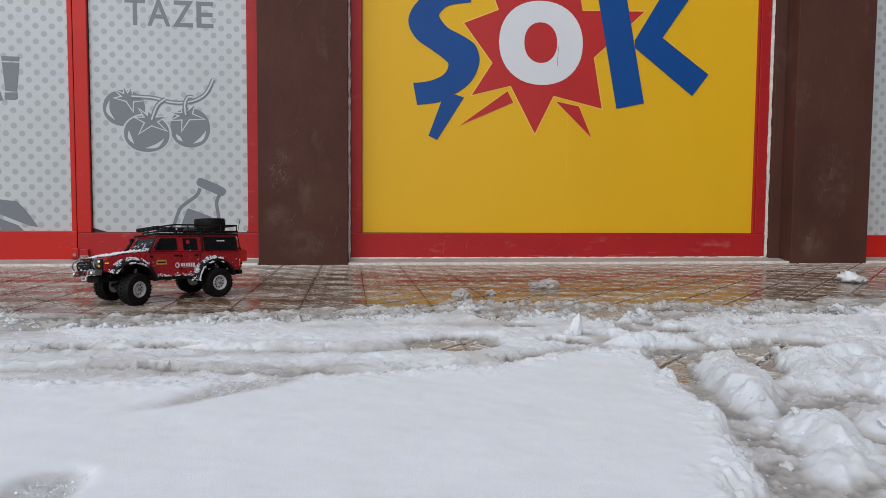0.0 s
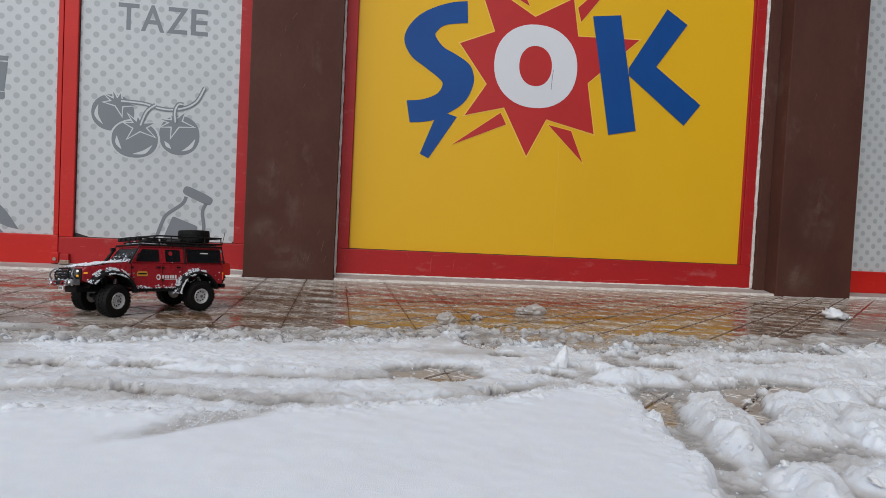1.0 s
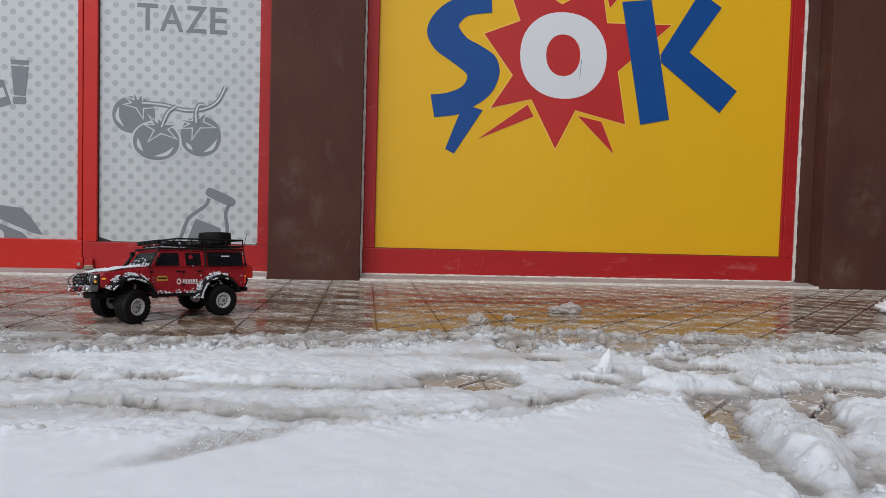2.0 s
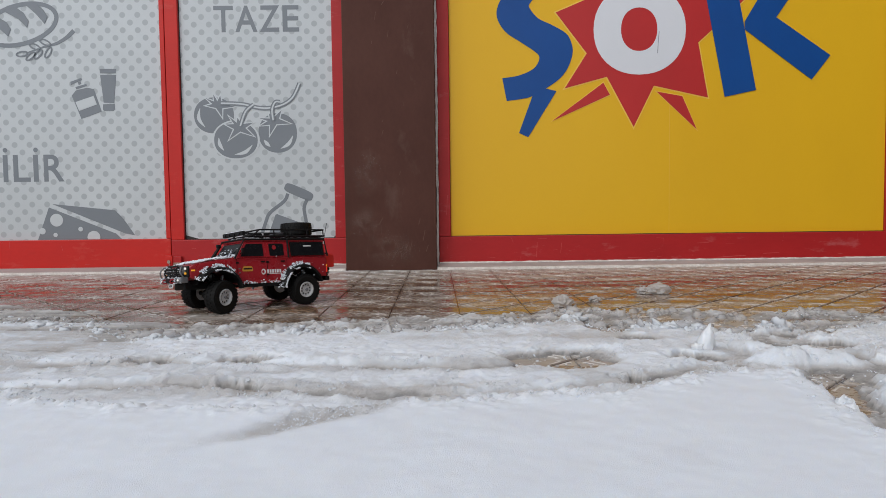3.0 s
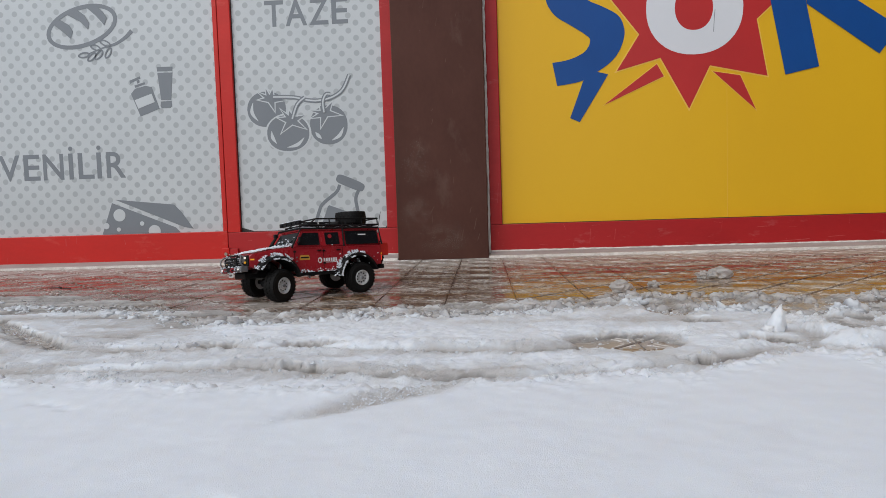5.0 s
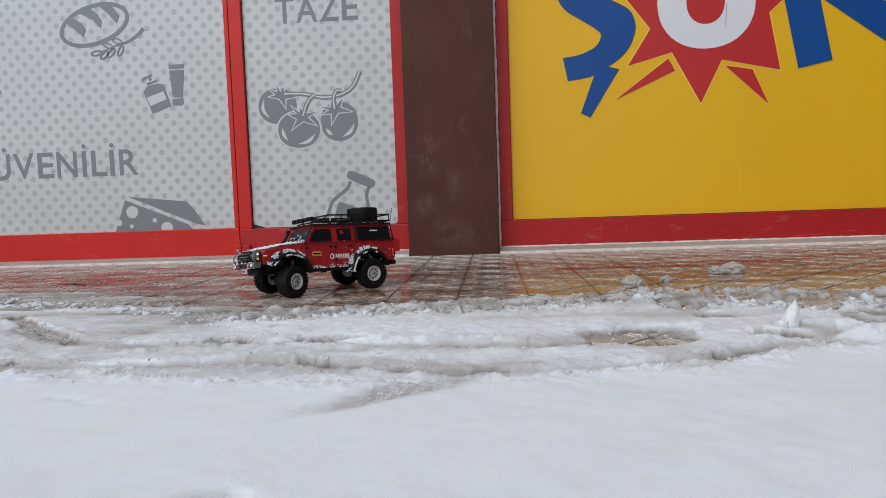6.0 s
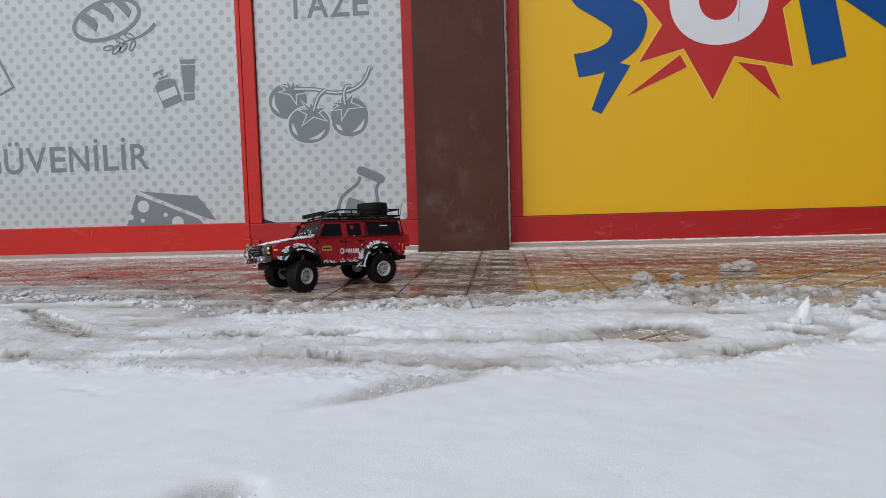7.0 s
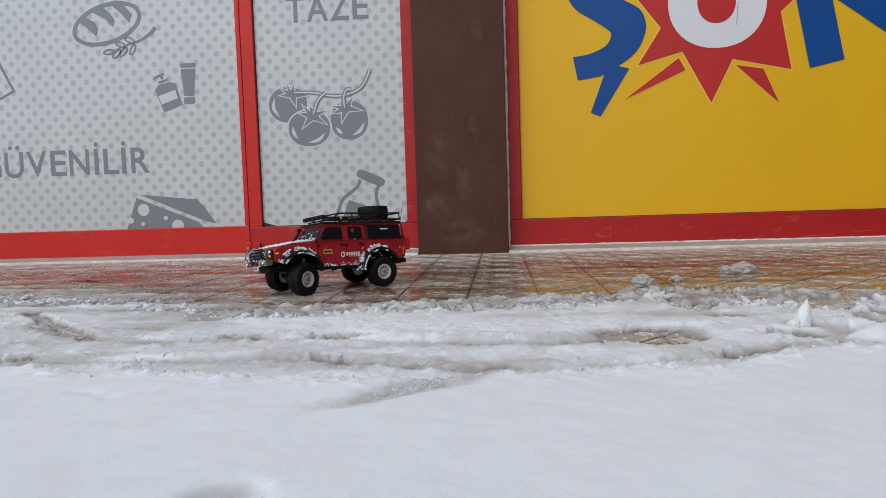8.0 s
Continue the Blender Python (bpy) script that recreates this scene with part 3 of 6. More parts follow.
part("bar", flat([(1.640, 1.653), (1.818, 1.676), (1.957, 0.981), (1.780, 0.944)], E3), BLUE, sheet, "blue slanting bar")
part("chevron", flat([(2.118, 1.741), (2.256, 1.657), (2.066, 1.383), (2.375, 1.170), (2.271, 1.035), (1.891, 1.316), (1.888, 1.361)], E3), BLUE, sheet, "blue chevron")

# the narrow fixed light beside the door
RED_SCUFF = surf("scraped_red_paint", (0.56, 0.10, 0.10), (0.48, 0.05, 0.05), 60.0, (0.6, 0.8), bump=0.2)


def rail_scuffs(owner, x0, x1, z0, z1, y, count, seed, marks=()):
    """Scratches and flaked spots in the red paint of a bottom rail."""
    rnd = random.Random(seed)
    bm = bmesh.new()
    lines = [(x, z, x + dx, z + dz, w) for x, z, dx, dz, w in marks]
    for _ in range(count):
        x, z = rnd.uniform(x0, x1), z0 + (z1 - z0) * rnd.random() ** 1.6
        if rnd.random() < 0.45:
            lines.append((x, z, x + rnd.gauss(0, 0.004), min(z + rnd.uniform(0.008, 0.05), z1), rnd.uniform(0.0004, 0.0010)))
        else:
            lines.append((x, z, x + rnd.uniform(0.003, 0.05), z + rnd.gauss(0, 0.003), rnd.uniform(0.0005, 0.0016)))
    for ax, az, bx, bz, w in lines:
        d = Vector((bx - ax, 0, bz - az)).normalized()
        n = Vector((-d.z, 0, d.x)) * w
        a, b = Vector((ax, y, az)), Vector((bx, y, bz))
        bm.faces.new([bm.verts.new(p) for p in (a - n * 0.5, b - n, b + n * 0.4, a + n)])
    part("scuffs", bm, RED_SCUFF, owner, "pale scratches in the red paint")


rail_scuffs(win_yellow, 0.20, 2.75, 0.034, 0.170, 3.9813, 22, 5,
            [(0.712, 0.055, 0.003, 0.085, 0.0016), (0.848, 0.075, 0.006, 0.060, 0.0012), (1.23, 0.045, 0.15, -0.006, 0.0016), (1.74, 0.040, 0.16, 0.010, 0.0022),
             (2.00, 0.058, 0.09, 0.006, 0.0018), (1.62, 0.122, 0.07, 0.004, 0.0013), (0.205, 0.30, 0.006, 0.11, 0.0012)])
win_narrow = framed("window_2", -1.345, -0.351, 0.0305, 2.74, (0.072, 0.072, 0.146, 0.10), RED, "narrow shop window with dotted film, red frame")
[c for c in win_narrow.children if c.name.startswith("stile")][0].data.materials[0] = RED_LEAF
pane = film(-1.276, -0.420, 0.176, 2.65, dotted("dotted_film_narrow", -1.2315, 1.0808), win_narrow, "white film with grey dots and grocery drawings")
# two dark strips paint the shadow lines at the film's bottom and left
part("film_gap", block(-1.268, -0.424, FILM - 0.002, FILM + 0.001, 0.1768, 0.1800, 0), NEAR_BLACK, win_narrow)
part("shadow_gap", block(-1.2745, -1.2690, FILM - 0.003, FILM + 0.001, 0.178, 2.64, 0), NEAR_BLACK, win_narrow)
part("loose_corner", flat([(-1.270, 0.177), (-1.270, 0.202), (-1.215, 0.186), (-1.185, 0.177)], E1, 0.0008), NEAR_BLACK, pane, "peeled corner showing dark glass")
part("loose_corner", flat([(-0.424, 0.177), (-0.424, 0.193), (-0.436, 0.180), (-0.440, 0.177)], E1, 0.0008), NEAR_BLACK, pane, "peeled corner showing dark glass")
part("word", lettering([("T", -1.079, -0.970), ("A", -0.960, -0.836), ("Z", -0.824, -0.713), ("E", -0.696, -0.604)], [], 1.330, 1.475, E1), GREY_PRINT, pane, "printed grey word")


def tomato(cx, cz, rx, rz, star, parent, glints, y0=0.0):
    E1, E2, E3 = FILM - 0.0002 - y0, FILM - 0.0006 - y0, FILM - 0.0010 - y0
    part("tomato", flat(oval(cx, cz, rx, rz, 0, 2.15), E1, 0.0003), GREY_PRINT, parent, "grey drawn tomato")
    c, tips = star[0], star[1:]
    pts = []
    for i, p in enumerate(tips):
        q = tips[(i + 1) % len(tips)]
        pts += [p, (c[0] * 0.58 + (p[0] + q[0]) * 0.21, c[1] * 0.58 + (p[1] + q[1]) * 0.21)]
    part("calyx_edge", flat(grown(pts, 0.0065), E2, 0.0003), PALE_PRINT, parent)
    part("calyx", flat(pts, E3, 0.0003), GREY_PRINT, parent)
    for a, b in glints:
        arc = [(cx + rx * k * math.cos(radians(q)), cz + rz * k * math.sin(radians(q))) for q, k in ((a, 0.80), (a * 0.5 + b * 0.5, 0.78), (b, 0.80))]
        part("glint", stroke(arc, [0.001, 0.010, 0.001], E2, 0.0003), PALE_PRINT, parent)


part("tomato_edge", flat(oval(-0.973, 0.733, 0.134, 0.112), FILM - 0.0014, 0.0002), PALE_PRINT, pane)
tomato(-1.092, 0.872, 0.112, 0.100, [(-1.070, 0.926), (-1.138, 0.969), (-1.093, 0.989), (-1.054, 0.981), (-0.974, 0.919), (-1.046, 0.861), (-1.137, 0.926)], pane, [(150, 235)])
tomato(-0.973, 0.733, 0.122, 0.102, [(-0.952, 0.806), (-1.010, 0.867), (-0.961, 0.857), (-0.874, 0.829), (-0.872, 0.754), (-1.011, 0.736), (-1.029, 0.820)], pane, [(170, 225), (265, 340)], 0.0015)
tomato(-0.738, 0.770, 0.108, 0.110, [(-0.758, 0.840), (-0.840, 0.854), (-0.784, 0.879), (-0.714, 0.897), (-0.666, 0.822), (-0.783, 0.758), (-0.836, 0.812)], pane, [(205, 240), (280, 350)])
for q, pts in enumerate(([(-1.051, 0.939), (-0.935, 0.933), (-0.848, 0.913), (-0.782, 0.910), (-0.705, 0.928), (-0.649, 0.968), (-0.610, 1.045)],
            [(-0.946, 0.811), (-0.915, 0.890), (-0.869, 0.930)], [(-0.761, 0.840), (-0.766, 0.899), (-0.748, 0.941), (-0.721, 0.942)])):
    part("vine", stroke(pts, 0.0115, FILM - 0.0030 - 0.0009 * min(q, 1), 0.0003), GREY_PRINT, pane, "grey drawn vine")
    part("vine_light", stroke(pts, 0.0042, FILM - 0.0034 - 0.0009 * min(q, 1), 0.0003), PALE_PRINT, pane)
# the drawn milk bottle
part("bottle_cap", flat(oval(-0.628, 0.4385, 0.085, 0.0265, -24, 4.0), E1), GREY_PRINT, pane, "grey drawn bottle cap")
for pts in ([(-0.690, 0.430), (-0.711, 0.388), (-0.791, 0.325), (-0.816, 0.277), (-0.848, 0.179)],
            [(-0.583, 0.394), (-0.600, 0.346), (-0.590, 0.270), (-0.594, 0.221), (-0.610, 0.179)]):
    part("bottle_side", stroke(pts, 0.0095, E1), GREY_PRINT, pane, "grey drawn bottle outline")
part("milk", flat([(-0.762, 0.312), (-0.753, 0.315), (-0.630, 0.268), (-0.623, 0.258), (-0.648, 0.1785), (-0.812, 0.1785)], E1), GREY_PRINT, pane, "grey drawn milk")

# the door leaf
door = framed("door_1", -3.30, -1.348, 0.0245, 2.74, (0.085, 0.026, 0.160, 0.10), RED_LEAF, "closed scarlet shop door with dotted film")
rail_scuffs(win_narrow, -1.32, -0.37, 0.034, 0.165, 3.9813, 10, 6)
rail_scuffs(door, -2.9, -1.37, 0.030, 0.175, 3.9813, 9, 7, [(-2.313, 0.125, -0.001, 0.040, 0.0022), (-1.953, 0.122, -0.008, 0.030, 0.0012)])
leaf = film(-3.22, -1.371, 0.180, 2.65, dotted("dotted_film_door", -2.7550, 1.1795), door, "white film with grey dots and grocery drawings")
for q, pts in enumerate(([(-2.321, 1.406), (-2.281, 1.432), (-2.224, 1.396), (-2.202, 1.359), (-2.219, 1.318), (-2.255, 1.352)],
                         [(-2.240, 1.458), (-2.186, 1.491), (-2.127, 1.446), (-2.102, 1.402), (-2.112, 1.364), (-2.157, 1.412)],
                         [(-2.123, 1.497), (-2.064, 1.503), (-2.019, 1.462), (-1.997, 1.426), (-2.014, 1.385), (-2.059, 1.439)])):
    part("bread_slash", flat(pts, E2), GREY_PRINT, leaf, "grey drawn slash")
part("bread", annulus(oval(-2.149, 1.383, 0.218, 0.117, 15), oval(-2.149, 1.383, 0.194, 0.093, 15), E1), GREY_PRINT, leaf, "grey drawn loaf of bread")
part("wheat_stem", stroke([(-2.125, 1.226), (-2.026, 1.259), (-1.956, 1.277), (-1.899, 1.308), (-1.855, 1.347)], [0.003, 0.005, 0.008, 0.010, 0.012], E1), GREY_PRINT, leaf)
for cx, cz, q in ((-2.146, 1.222, 8), (-2.099, 1.209, 40), (-2.057, 1.219, 48), (-2.001, 1.228, 60), (-2.075, 1.262, -25), (-2.016, 1.284, -25)):
    part("wheat_leaf", annulus(oval(cx, cz, 0.036, 0.017, q, n=20), oval(cx, cz, 0.026, 0.0085, q, n=20), E2), GREY_PRINT, leaf, "grey drawn wheat leaf")
part("pump", flat([(-1.885, 1.066), (-1.824, 1.088), (-1.820, 1.075), (-1.873, 1.054), (-1.884, 1.046)], E1), GREY_PRINT, leaf)
part("pump_neck", flat([(-1.844, 1.064), (-1.829, 1.069), (-1.825, 1.055), (-1.840, 1.047)], E1), GREY_PRINT, leaf)
part("pump_collar", flat([(-1.859, 1.037), (-1.798, 1.054), (-1.795, 1.042), (-1.854, 1.024)], E1), GREY_PRINT, leaf)
part("soap_bottle", flat([(-1.881, 0.990), (-1.857, 1.018), (-1.793, 1.033), (-1.757, 1.025), (-1.717, 0.900), (-1.832, 0.860)], E1), GREY_PRINT, leaf, "grey drawn soap bottle")
part("bottle_label", flat([(-1.861, 0.954), (-1.759, 0.987), (-1.743, 0.939), (-1.842, 0.905)], E2), PALE_PRINT, leaf)
for pts in ([(-1.720, 1.136), (-1.628, 1.135), (-1.631, 1.110), (-1.720, 1.111)], [(-1.719, 1.103), (-1.630, 1.102), (-1.646, 0.946), (-1.705, 0.949)],
            [(-1.708, 0.940), (-1.644, 0.942), (-1.642, 0.911), (-1.652, 0.902), (-1.705, 0.902), (-1.711, 0.914)]):
    part("tube_piece", flat(pts, E1), GREY_PRINT, leaf, "grey drawn tube")
part("carton", annulus([(-2.743, 1.022), (-2.825, 1.195), (-2.982, 1.123), (-2.896, 0.946)], [(-2.763, 1.027), (-2.834, 1.175), (-2.963, 1.116), (-2.889, 0.966)], E1), GREY_PRINT, leaf, "grey drawn carton outline")
part("word", lettering([("G", -2.985, -2.868), ("U", -2.846, -2.725), ("V", -2.707, -2.577), ("E", -2.555, -2.456), ("N", -2.437, -2.312), ("l", -2.281, -2.254),
                         ("L", -2.224, -2.129), ("l", -2.112, -2.084), ("R", -2.054, -1.940)],
                        [(-2.804, 0.689), (-2.759, 0.689), (-2.266, 0.691), (-2.096, 0.691)], 0.513, 0.664, E1), GREY_PRINT, leaf, "printed grey word")
part("cheese_top", flat([(-2.016, 0.387), (-1.664, 0.348), (-1.620, 0.300), (-1.556, 0.205), (-1.610, 0.216)], E1), GREY_PRINT, leaf, "grey drawn wedge of cheese")
part("cheese_front", flat([(-2.035, 0.368), (-1.662, 0.216), (-1.632, 0.1855), (-2.103, 0.1855)], E1), GREY_PRINT, leaf, "grey drawn wedge of cheese")
for cx, cz, r in ((-1.994, 0.296, 0.036), (-2.076, 0.235, 0.018), (-1.861, 0.244, 0.013), (-2.003, 0.213, 0.012)):
    part("cheese_hole", flat(oval(cx, cz, r, r, n=24), E2), PALE_PRINT, leaf)
part("cheese_hole", flat([(x, max(z, 0.186)) for x, z in oval(-1.788, 0.197, 0.036, 0.036, n=24, start=-18, end=198)], E2), PALE_PRINT, leaf)
lock = empty("door_lock", -1.33, 3.96, 0.045)
tagged(lock, "rusty floor lock at the foot of the red door", "lock")
part("plate", block(-0.046, -0.004, 0.0, 0.0225, -0.012, 0.045, 0.004, seg=2), RED_LEAF, lock)
part("plate", block(0.000, 0.046, 0.0, 0.0225, -0.010, 0.040, 0.004, seg=2), RED, lock)
part("keeper", block(0.002, 0.050, -0.006, 0.012, -0.018, 0.006, 0.004, seg=2), STEEL, lock, "scratched bare steel keeper")
part("cylinder", lathe([(-0.012, 0.010), (-0.014, 0.009), (-0.014, 0.003), (0.0, 0.003)], 20, centre=(-0.022, 0.004, 0.010)), STEEL, lock)

# windows further along the front
win_right = framed("window_3", 3.386, 4.098, 0.0275, 2.74, (0.030, 0.07, 0.142, 0.10), RED_LEAF, "shop window with dotted film, bright red frame")
film(3.414, 4.03, 0.168, 2.65, dotted("dotted_film_right", 3.500, 0.420), win_right, "white film with grey dots")
win_left = framed("window_4", -4.098, -3.304, 0.0275, 2.74, (0.07, 0.07, 0.142, 0.10), RED, "shop window with dotted film, red frame")
film(-4.03, -3.37, 0.168, 2.65, dotted("dotted_film_left", -3.6, 0.42), win_left, "white film with grey dots")

# ---- the radio-controlled car: x ahead from the rear axle, y to its left ----
car = empty("toy_car", -0.375, 2.570, 0.001, -138)
car.scale = (0.92, 0.92, 0.92)
tagged(car, "red radio-controlled off-road model car with snow on its bonnet", "toy car")
BASE, AXLE, TRACK = 0.324, 0.0572, 0.098


def arch(cx, cz, r, a0, a1, n=9):
    return [(cx + r * math.cos(radians(a0 + (a1 - a0) * k / (n - 1))), cz + r * math.sin(radians(a0 + (a1 - a0) * k / (n - 1)))) for k in range(n)]


tub = [(-0.114, 0.112), *arch(0, 0.078, 0.078, 154, 22), (0.088, 0.096), (0.238, 0.096), *arch(BASE, 0.078, 0.078, 158, 32), (0.412, 0.124), (0.420, 0.130),
       (0.420, 0.160), (0.410, 0.169), (0.340, 0.180), (0.256, 0.188), (-0.114, 0.188)]
body = part("body", prism(tub, -0.098, 0.098, 0.004), CAR_RED, car, "glossy red plastic body shell")
# bonnet: raised centre panel
part("bonnet", prism([(0.258, 0.1865), (0.412, 0.1665), (0.412, 0.172), (0.330, 0.1865), (0.258, 0.1935)], -0.074, 0.074, 0.003), CAR_RED, car, "red bonnet under patches of snow")
for s in (-1, 1):
    part("wing", prism([(0.262, 0.1865), (0.408, 0.168), (0.408, 0.1715), (0.330, 0.1835), (0.262, 0.190)], s * 0.078, s * 0.097, 0.002), CAR_RED, car)

# cabin: tapers towards the roof
bm = bmesh.new()
low = [(-0.114, -0.097), (0.254, -0.097), (0.254, 0.097), (-0.114, 0.097)]
high = [(-0.110, -0.086), (0.213, -0.086), (0.213, 0.086), (-0.110, 0.086)]
a = [bm.verts.new((x, y, 0.1875)) for x, y in low]
b = [bm.verts.new((x, y, 0.2495)) for x, y in high]
bm.faces.new(a)
bm.faces.new(b)
for k in range(4):
    bm.faces.new((a[k], a[(k + 1) % 4], b[(k + 1) % 4], b[k]))
bmesh.ops.bevel(bm, geom=bm.edges[:], offset=0.004, segments=2, affect="EDGES")
part("cabin", bm, CAR_RED, car)
bm = block(-0.113, 0.217, -0.088, 0.088, 0.2485, 0.2575, 0.004, seg=2)
for x in (-0.09, -0.05, -0.01, 0.03, 0.07, 0.11, 0.15):
    bm = block(x - 0.004, x + 0.004, -0.070, 0.070, 0.2565, 0.2595, 0.001, bm)
part("roof", bm, CAR_RED, car, "ribbed red roof dusted with snow")


def cabin_y(z):
    return 0.0975 - (z - 0.1875) / 0.062 * 0.011


def on_side(name, points, s, out, thick, material, parent=None, label="", wall=None):
    """A panel lying on the car's flank; the cabin part of the flank leans inwards."""
    bm = bmesh.new()
    f0 = [bm.verts.new((x, s * ((wall or cabin_y(z)) + out), z)) for x, z in points]
    f1 = [bm.verts.new((x, s * ((wall or cabin_y(z)) + out - thick), z)) for x, z in points]
    bm.faces.new(f0)
    bm.faces.new(f1[::-1])
    n = len(points)
    for k in range(n):
        bm.faces.new((f0[k], f0[(k + 1) % n], f1[(k + 1) % n], f1[k]))
    return part(name, bm, material, parent or car, label)


def round_corner(points, r=0.004, n=3):
    out = []
    m = len(points)
    for i in range(m):
        p, a, b = Vector(points[i]), Vector(points[i - 1]), Vector(points[(i + 1) % m])
        u, v = (a - p).normalized() * r, (b - p).normalized() * r
        for k in range(n + 1):
            t = k / n
            out.append(tuple((p + u) * (1 - t) ** 2 + p * 2 * t * (1 - t) + (p + v) * t * t))
    return out


for s in (-1, 1):
    on_side("door_window", round_corner([(0.149, 0.195), (0.238, 0.195), (0.211, 0.240), (0.149, 0.240)]), s, 0.0012, 0.003, GLASS, label="smoked side window")
    pane_r = on_side("door_window", round_corner([(0.066, 0.195), (0.124, 0.195), (0.124, 0.240), (0.066, 0.240)]), s, 0.0012, 0.003, GLASS, label="smoked side window")
    on_side("sticker", oval(0.104, 0.226, 0.0080, 0.0080, n=18), s, 0.0018, 0.0008, HOOK, pane_r, "round red sticker")
    rear_w = on_side("side_window", round_corner([(-0.100, 0.193), (0.034, 0.193), (0.034, 0.243), (-0.098, 0.243)]), s, 0.0014, 0.003, GLASS, label="long smoked rear side window")
    for pts in ([(-0.100, 0.1935), (0.034, 0.1935), (0.034, 0.1965), (-0.100, 0.1965)], [(0.034, 0.1935), (0.038, 0.1935), (0.038, 0.2445), (0.034, 0.2445)],
                [(-0.104, 0.1935), (-0.100, 0.1935), (-0.099, 0.2445), (-0.103, 0.2445)], [(-0.100, 0.2415), (0.034, 0.2415), (0.034, 0.2445), (-0.100, 0.2445)]):
        on_side("window_bar", pts, s, 0.0035, 0.004, BLACK, rear_w)
    on_side("writing", [(-0.052, 0.2275), (-0.018, 0.2275), (-0.018, 0.232), (-0.052, 0.232)], s, 0.0017, 0.0006, CAR_WHITE, rear_w, "line of small unreadable writing")
    # door seams, handles, hinges
    for x in (0.252, 0.136, 0.056):
        on_side("door_seam", [(x, 0.110), (x + 0.0014, 0.110), (x + 0.0014, 0.187), (x, 0.187)], s, 0.0006, 0.001, BLACK, wall=0.098)
    on_side("waist_line", [(-0.112, 0.1835), (0.25, 0.1835), (0.25, 0.1862), (-0.112, 0.1862)], s, 0.0012, 0.003, CAR_RED, wall=0.098)
    for x in (0.146, 0.066):
        on_side("door_handle", round_corner([(x, 0.172), (x + 0.016, 0.172), (x + 0.016, 0.177), (x, 0.177)], 0.0015), s, 0.003, 0.004, BLACK, wall=0.098)
    for x, z in ((0.246, 0.17), (0.246, 0.125), (0.130, 0.17), (0.130, 0.125)):
        on_side("hinge", [(x, z), (x + 0.010, z), (x + 0.010, z + 0.006), (x, z + 0.006)], s, 0.002, 0.003, BLACK, wall=0.098)
    on_side("slider", [(0.086, 0.086), (0.240, 0.086), (0.240, 0.098), (0.086, 0.098)], s, 0.004, 0.014, BLACK, label="black rock slider packed with snow", wall=0.098)
    # flared arches, black
    for cx, a0, a1 in ((0.0, 8, 165), (BASE, 32, 172)):
        bm = bmesh.new()
        rings = []
        for k in range(15):
            q = radians(a0 + (a1 - a0) * k / 14)
            c, sn = math.cos(q), math.sin(q)
            rings.append([bm.verts.new((cx + r * c, s * y, 0.072 + r * sn * 1.02)) for r, y in ((0.092, 0.0985), (0.090, 0.110), (0.084, 0.124), (0.0765, 0.1245), (0.0755, 0.0985))])
        for r0, r1 in zip(rings, rings[1:]):
            for k in range(5):
                bm.faces.new((r0[k], r0[(k + 1) % 5], r1[(k + 1) % 5], r1[k]))
        bm.faces.new(rings[0])
        bm.faces.new(rings[-1][::-1])
        part("wheel_arch", bm, BLACK, car, "black flared wheel arch caked with snow")
    # black liners inside the arches
    for cx in (0.0, BASE):
        part("arch_liner", prism(arch(cx, 0.078, 0.0778, 160, 20) + arch(cx, 0.078, 0.0750, 20, 160), min(s * 0.0965, s * 0.030), max(s * 0.0965, s * 0.030)), BLACK, car)
# stickers on the doors: plain shapes in place of marks
for s in (-1, 1):
    if s > 0:
        patch = on_side("sticker", round_corner([(0.192, 0.142), (0.234, 0.142), (0.230, 0.160), (0.196, 0.160)], 0.005), s, 0.0009, 0.001, CAR_YELLOW, label="ochre sticker", wall=0.098)
        on_side("sticker_band", [(0.197, 0.1485), (0.229, 0.1485), (0.229, 0.1535), (0.197, 0.1535)], s, 0.0014, 0.0006, BLACK, patch, wall=0.098)
        disc = on_side("sticker", oval(0.152, 0.1385, 0.0085, 0.0105, n=20), s, 0.0009, 0.001, CAR_WHITE, label="white emblem disc", wall=0.098)
        on_side("disc_cut", oval(0.1535, 0.1385, 0.0045, 0.006, n=16), s, 0.0013, 0.0006, CAR_RED, disc, wall=0.098)
        for k in range(6):
            x = 0.1375 - k * 0.0098
            on_side("sticker_bar", [(x - 0.0064, 0.1335), (x, 0.1335), (x, 0.1460), (x - 0.0064, 0.1460)], s, 0.0009, 0.001, CAR_WHITE, label="white sticker block", wall=0.098)
        on_side("sticker_bar", [(0.082, 0.1295), (0.138, 0.1295), (0.138, 0.1315), (0.082, 0.1315)], s, 0.0009, 0.001, CAR_WHITE, wall=0.098)
        for z in (0.150, 0.136):
            on_side("badge", [(0.240, z), (0.247, z), (0.247, z + 0.005), (0.240, z + 0.005)], s, 0.0009, 0.001, CHROME, wall=0.098)
    else:
        patch = on_side("sticker", round_corner([(0.085, 0.112), (0.165, 0.112), (0.160, 0.155), (0.085, 0.152)], 0.008), s, 0.0009, 0.001, CAR_WHITE, label="white sticker with dark bars", wall=0.098)
        for z in (0.118, 0.129, 0.140):
            on_side("sticker_bar", [(0.112, z), (0.158, z), (0.158, z + 0.006), (0.112, z + 0.006)], s, 0.0014, 0.0006, BLACK, patch, wall=0.098)
        on_side("sticker", round_corner([(0.172, 0.158), (0.205, 0.158), (0.205, 0.165), (0.172, 0.165)], 0.002), s, 0.0009, 0.001, CHROME, label="pale sticker", wall=0.098)

